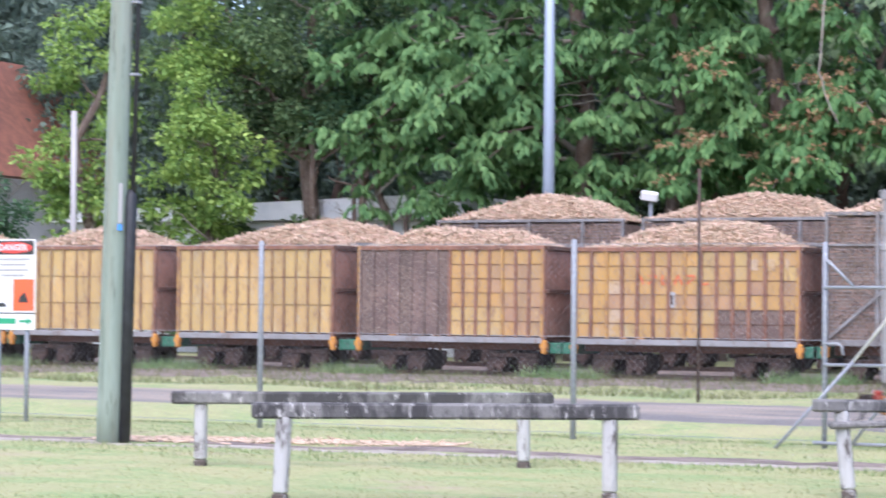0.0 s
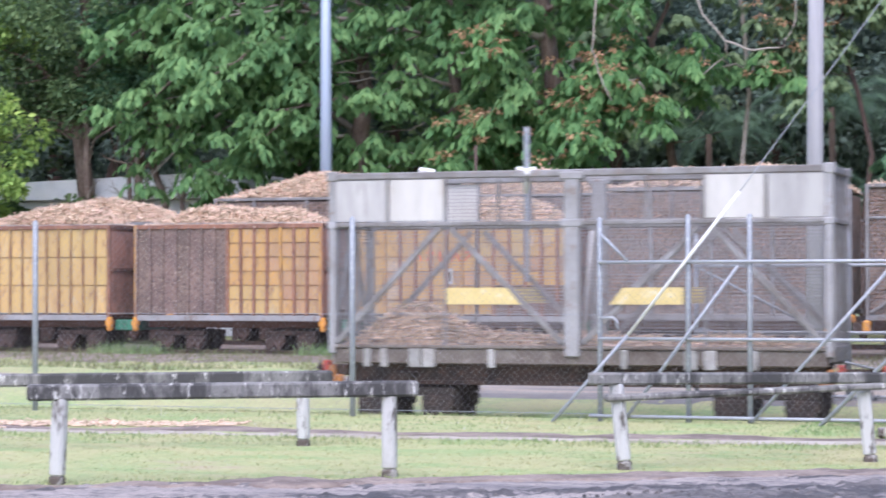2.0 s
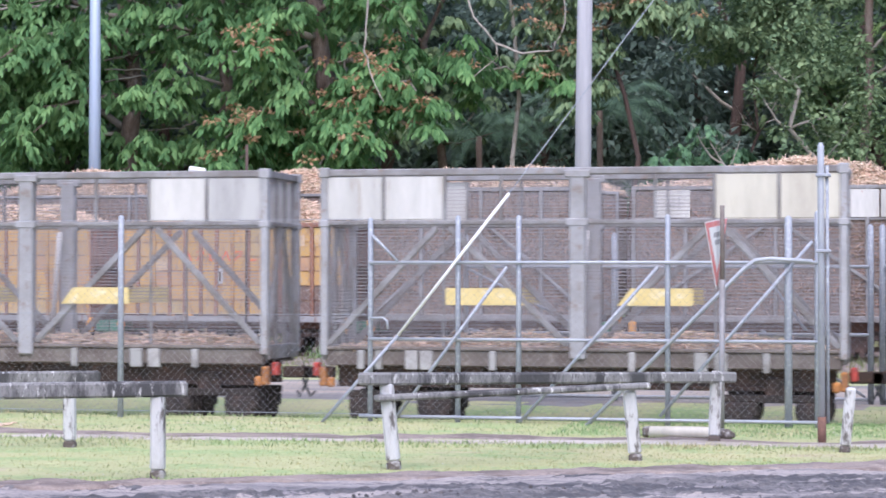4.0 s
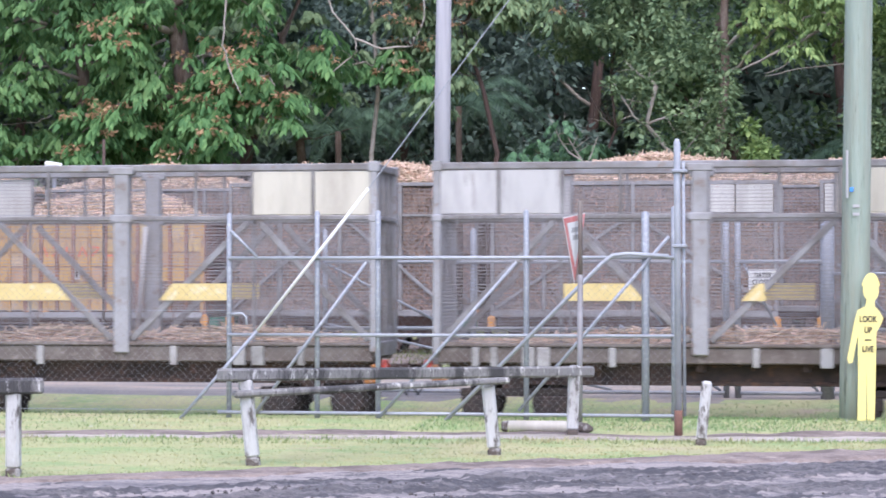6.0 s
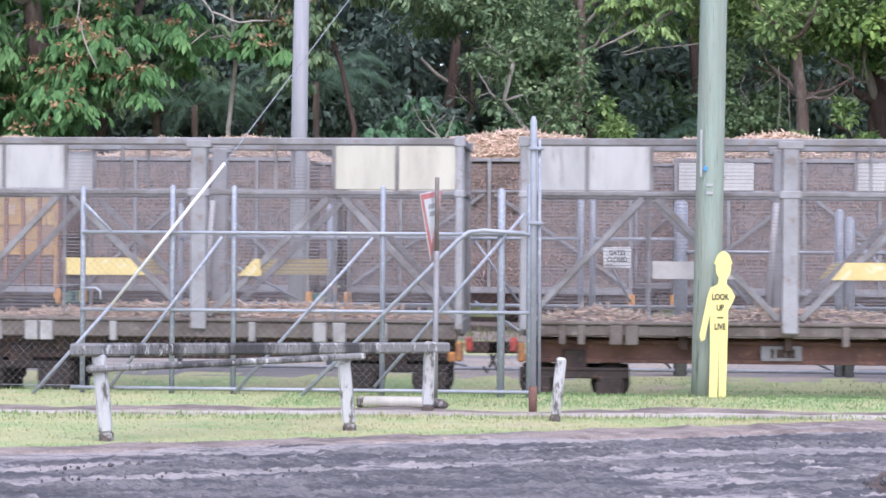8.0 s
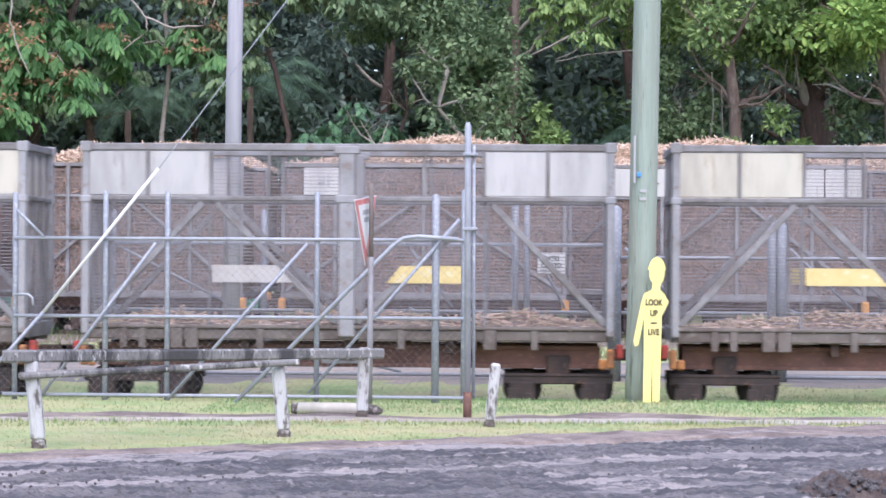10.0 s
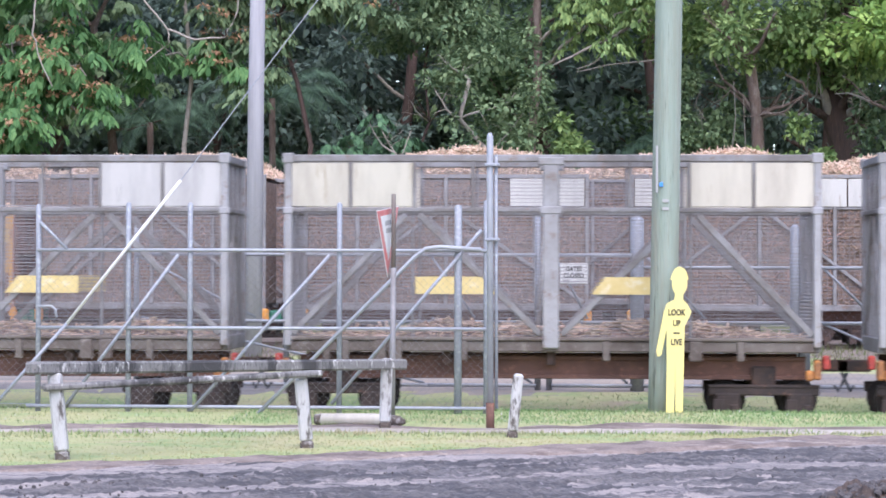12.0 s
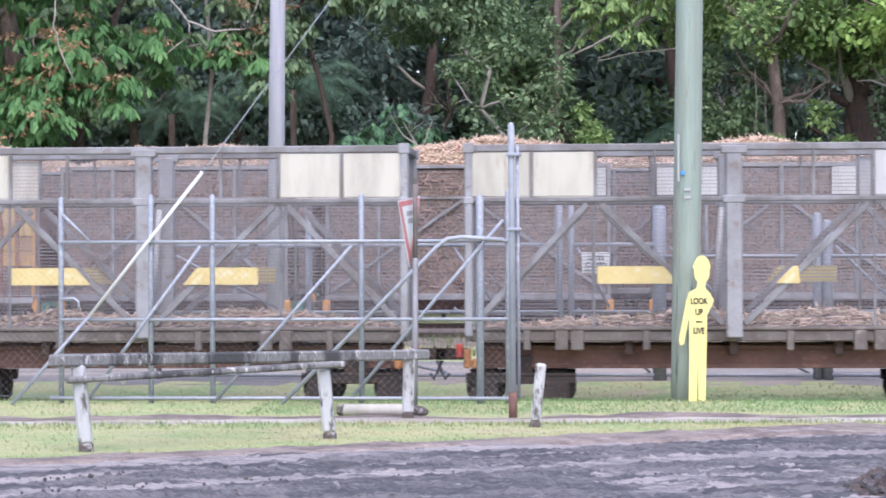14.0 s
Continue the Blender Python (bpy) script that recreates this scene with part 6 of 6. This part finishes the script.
bare_limb(feathery, [(-0.17, 50.4, 6.43), (0.53, 50.55, 6.79), (1.2, 50.7, 7.13), (1.98, 50.85, 7.58)], 0.045)
bare_limb(feathery, [(0.39, 50.4, 6.29), (1.2, 50.55, 6.47), (2.3, 50.7, 6.6)], 0.02)
bare_limb(feathery, [(0.39, 50.4, 6.35), (0.8, 50.55, 6.5), (1.04, 50.7, 6.75)], 0.018)
bare_limb(thick_trunked, [(6.02, 50.4, 7.43), (6.06, 50.55, 6.5), (6.21, 50.7, 5.5)], 0.02)
bare_limb(thick_trunked, [(5.86, 50.4, 6.35), (5.82, 50.55, 5.56), (5.92, 50.7, 5.03)], 0.015)
bare_limb(thick_trunked, [(6.23, 50.4, 7.71), (6.11, 50.55, 6.5), (6.06, 50.7, 5.71)], 0.018)
bare_limb(thick_trunked, [(6.83, 50.4, 5.69), (6.98, 50.55, 5.03), (7.11, 50.7, 4.41)], 0.022)
bare_limb(thick_trunked, [(5.3, 50.4, 6.21), (5.72, 50.55, 6.03), (5.93, 50.7, 5.7)], 0.05, BARK)
bare_limb(brown_trunked, [(4.04, 49.8, 6.01), (4.1, 49.95, 5.23), (4.04, 50.1, 4.36)], 0.016)
bare_limb(brown_trunked, [(4.27, 49.8, 5.62), (4.34, 49.95, 4.35)], 0.014)
bare_limb(brown_trunked, [(3.31, 49.8, 5.88), (3.16, 49.95, 5.49), (3.43, 50.1, 5.1)], 0.012)
bare_limb(brown_trunked, [(3.83, 49.8, 6.81), (3.95, 49.95, 6.43), (4.22, 50.1, 6.18)], 0.018)

# the second rank, filling in behind the sprays
tree(-22.0, 54.6, 12.5, 3.6, 4.6, MID, 34, "dim green tree behind the drooping sprays", 120, 100, 0.22, 0.7, 0.2, hang=True)
tree(-16.4, 54.8, 12.5, 3.4, 4.2, MID, 35, "dim green tree behind the drooping sprays", 100, 100, 0.22, 0.7, 0.2, hang=True)
tree(-11.8, 55.2, 12.5, 2.4, 5.6, DIM, 36, "dim green tree between two trunks", 50, 90, 0.22, 0.65, 0.16, hang=True)
tree(2.85, 54.6, 12.5, 2.8, 7.2, OLIVE, 37, "light green tree over the dark hollow", 70, 100, 0.17, 0.6, 0.1, bark=BARK_DARK)

# shaded palms and bare twigs in the hollows
PALM_LEAF = leaf_mat("dim_palm_leaves", (0.13, 0.21, 0.14), 0.3)
for k, (x, y, h) in enumerate(((-10.6, 54.6, 5.4), (-8.6, 55.2, 4.0), (-7.4, 54.4, 6.0), (-5.3, 55.4, 3.6), (1.4, 55.0, 3.4), (3.0, 55.6, 4.4))):
    palm(x, y, h, PALM_LEAF, 200 + k, "dim feathery palm in the forest shade")
r = random.Random(77)
brush = thing("bare_brush", "pale leafless twigs in a dark hollow between trees", "branch", pose(-4.9, 50.9, 0))
q, rad = limb(r, (0.3, 0, -0.1), (0.05, 0, 1), 5.2, 0.06, 7, 0.06, 0.0)
stem = part("stem", Builder().tube(q, rad, 7), BARK_PALE, brush, "", True)
for k in range(9):
    s = q[3 + k % 4]
    q2, rad2 = limb(r, s, (r.choice((-1, -0.7, 0.8)) + r.gauss(0, 0.2), -0.2, r.uniform(0.2, 0.9)), r.uniform(1.0, 1.9), 0.03, 6, 0.16, 0.04)
    twig = part("twig", Builder().tube(q2, rad2, 5), BARK_PALE, brush, "", True)
    for j in (2, 3, 4):
        q3, rad3 = limb(r, q2[j], (r.gauss(0, 1), -0.2, r.gauss(0.3, 0.6)), r.uniform(0.35, 0.7), 0.014, 4, 0.2, 0.04)
        part("twiglet", Builder().tube(q3, rad3, 4), BARK_PALE, twig, "", True)

for k, (x, y, h) in enumerate(((-32.0, 52.0, 4.2), (-29.9, 52.4, 3.9), (-27.4, 52.0, 3.9), (-22.6, 52.2, 4.2), (-21.0, 52.6, 4.4))):
    tree(x, y, h, 0.9, 0.8, DEEP, 40 + k, "dark leafy shrub in front of the shed", 26, 90, 0.17, 0.42, 0.07, limbs=6)
for k, (x, y, w) in enumerate(((-27.0, 51.9, 0.12), (-26.2, 52.4, 0.1), (-25.0, 52.0, 0.15), (-24.2, 51.7, 0.1))):
    tree(x, y, 9.0, 1.2, 6.2, DEEP, 240 + k, "dark slender trunk before the white shed", 18, 80, 0.17, 0.5, w, limbs=5)

for k, (x, y, h, m) in enumerate(((-22.8, 51.0, 4.9, MID), (-21.2, 51.0, 4.6, MID))):
    tree(x, y, h, 0.95, 2.4, m, 250 + k, "leafy undergrowth before the white shed", 26, 80, 0.18, 0.45, 0.06, limbs=7, hang=m is MID)

tree(-41.2, 53.0, 12.0, 2.4, 5.2, DEEP, 55, "dark sparse tree in front of the house", 40, 70, 0.24, 0.6, 0.2, limbs=14)

# the forest behind
r = random.Random(4)
for k, x in enumerate(range(-37, 26, 4)):
    tree(x + r.uniform(-1, 1), 59.0 + r.uniform(-1.2, 1.2), 15, 3.6, 0.6, (DARKEST, DEEP, DARKEST, DARKEST)[k % 4], 60 + k, "dark green forest tree in deep shade", 80, 95, 0.26, 1.1, 0.22, limbs=5, bark=BARK_DARK)
for k, x in enumerate(range(-56, 34, 5)):
    tree(x + r.uniform(-1, 1), 66.5 + r.uniform(-1.2, 1.2), 20, 4.8, 0.0, DARKEST, 90 + k, "dark green forest tree in deep shade", 100, 55, 0.48, 1.6, 0.35, limbs=4, bark=BARK_DARK)
for k, x in enumerate(range(-62, 42, 6)):
    tree(x + r.uniform(-1, 1), 75 + r.uniform(-1.2, 1.2), 24, 6.0, 0.0, DARKEST, 130 + k, "dark green forest tree in deep shade", 120, 24, 1.2, 2.2, 0.4, limbs=4, bark=BARK_DARK)

# bare twigs and hanging vines
vines = thing("hanging_vines", "pale bare vines hanging from the trees", "vine")
part("carrying_branch", Builder().tube([(-14.0, 51.2, 9.2), (-12.6, 48.6, 9.1), (-11.7, 47.35, 8.9), (-9.5, 47.4, 8.8), (-7.2, 47.4, 8.7)], [0.09, 0.07, 0.06, 0.05, 0.03], 7), BARK_PALE, vines, "", True)
for pts in ([(-11.72, 47.35, 8.9), (-11.8, 47.35, 7.6), (-11.85, 47.35, 6.9), (-11.65, 47.35, 6.2), (-11.4, 47.35, 5.7)],
            [(-9.7, 47.4, 8.8), (-9.3, 47.4, 7.6), (-8.8, 47.4, 7.0), (-8.75, 47.4, 6.7), (-9.3, 47.4, 6.25)],
            [(-8.8, 47.4, 7.0), (-8.2, 47.4, 6.75), (-7.5, 47.4, 6.8), (-7.2, 47.4, 7.4), (-7.25, 47.4, 8.7)]):
    fine = []
    for a, c in zip(pts, pts[1:]):
        for k in range(4):
            fine.append(Vector(a).lerp(Vector(c), k / 4) + Vector((0.04 * noise.noise((a[0] * 3 + k, a[2], 1)), 0, 0.04 * noise.noise((a[0] + k, a[2] * 3, 2)))))
    part("vine", Builder().tube(fine + [Vector(pts[-1])], [0.026 - 0.014 * k / len(fine) for k in range(len(fine) + 1)], 6), BARK_PALE, vines, "", True)

# ---- beyond the trees ----
t = thing("tiled_house", "house with an orange tiled roof behind the trees", "house", pose(-44.6, 55.5, 0))
part("wall", Builder().box(-6, -3, 0, 6, 3, 5.4), SHED_WHITE, t)
part("roof", Builder().prism([(-6.8, 5.3), (6.8, 5.3), (4.0, 9.2), (-4.0, 9.2)], -3.8, 3.8), ROOF_ORANGE, t)
t = thing("white_shed", "white sheet metal shed glimpsed behind the trees", "shed", pose(-28.6, 55.0, 0))
part("wall", Builder().box(-7.5, -1.5, 0, 5.4, 1.5, 3.9, 0.05), SHED_WHITE, t)
part("roof", Builder().prism([(-7.8, 3.9), (5.8, 3.9), (5.2, 4.6), (-7.2, 4.2)], -2.0, 2.0), SHED_WHITE, t)
for x in (-5.0, -1.5, 2.5):
    part("window", Builder().box(x - 0.5, -1.53, 2.2, x + 0.5, -1.49, 3.2, 0.01), SHED_DARK, t)

# ---- mud heap at the road ----
MUD = material("dark_brown_mud", (0.09, 0.065, 0.055), 0.95, 0.0, [(5, (0.05, 0.035, 0.03), 0.4, 0.6, 7), (14, (0.16, 0.11, 0.085), 0.55, 0.72, 6)], 1.0, 20, coords="World")
b = Builder()
mx, my = 2.35, 14.1
for j in range(97):
    for i in range(97):
        u, v = i / 48 - 1, j / 48 - 1
        d = math.sqrt(u * u + v * v)
        x, y = mx + u * 0.72, my + v * 0.6
        z = max(0, 1 - d * d) ** 0.8 * 0.17
        z += 0.03 + (z > 0.01) * (min(1, z * 8) * (0.09 * noise.noise((x * 6, y * 6, 1)) + 0.05 * abs(noise.noise((x * 16, y * 16, 2))))) - 0.03
        b.v.append((x, y, z))
for j in range(96):
    for i in range(96):
        o = j * 97 + i
        b.f.append((o, o + 1, o + 98, o + 97))
solid("mud_mound", b, MUD, "heap of dark crumbly mud on the dirt road", "mud", smooth=False)
CLOD = material("wet_black_clods", (0.075, 0.066, 0.066), 0.9, 0.0, [(30, (0.14, 0.12, 0.115), 0.5, 0.7, 6)], 1.0, 40, coords="World")
r = random.Random(9)
b = Builder()
for k in range(260):
    lane = r.choice((2.0, 2.1, 2.9, 3.6))
    x = r.gauss(-2.9, 0.9) if r.random() < 0.45 else r.uniform(-8, 4.5)
    y = road_edge(x) - lane + r.gauss(0, 0.13) - 0.05 * x
    s = r.uniform(0.004, 0.013) * (1.6 if abs(x + 2.9) < 0.9 else 0.8)
    c = Vector((x, y, ground_z(x, y) + 0.065))
    d = Vector((r.uniform(0.5, 1), r.uniform(-0.6, 0.6), r.uniform(-0.2, 0.3))) * s
    k1 = r.uniform(0.8, 1.2)
    b.tube([c - d, c - d * 0.6, c + Vector((0, 0, s * 0.2)), c + d * 0.6, c + d], [s * 0.3, s * 0.8 * k1, s, s * 0.75, s * 0.25], 6)
for k in range(260):
    a, q = r.uniform(0, 2 * math.pi), math.sqrt(r.random()) * 0.92
    c = Vector((mx + 0.72 * q * math.cos(a), my + 0.6 * q * math.sin(a), 0.17 * (1 - q * q) ** 0.8 + 0.015))
    s = r.uniform(0.012, 0.04)
    d = Vector((r.uniform(-1, 1), r.uniform(-1, 1), r.uniform(-0.6, 0.6))) * s
    b.tube([c - d, c - d * 0.5, c + d * 0.5, c + d], [s * 0.4, s * r.uniform(0.8, 1.1), s * 0.8, s * 0.3], 6)
solid("mud_clods", b, CLOD, "small dark mud clods scattered along the ruts", "mud", kind="stuff")
solid("yellow_leaf", Builder().prism([(-0.06, 0.0), (-0.02, 0.008), (0.03, 0.005), (0.06, -0.012), (0.02, -0.004)], -0.015, 0.015), PLACARD_Y, "dry yellow leaf lying on the dirt road", "leaf", pose(-0.42, 14.6, 0.05, 25, 0, 10))


# ---- motion ----
def motions():
    first = [(0.0, -5.43), (1.5, -8.48), (2.0, -9.56), (2.5, -10.62), (5.0, -15.5), (6.5, -18.42), (7.5, -20.54), (9.0, -23.73), (12.5, -31.965), (14.0, -35.75)]
    for k, ob in enumerate(TRAIN):
        walk(ob, [(t, pose(x + k * PITCH, NEAR_Y, NEAR_Z)) for t, x in first])
    for k, ob in enumerate(PILES):
        walk(ob, [(t, pose(x + k * PITCH, NEAR_Y, NEAR_Z)) for t, x in first])


motions()
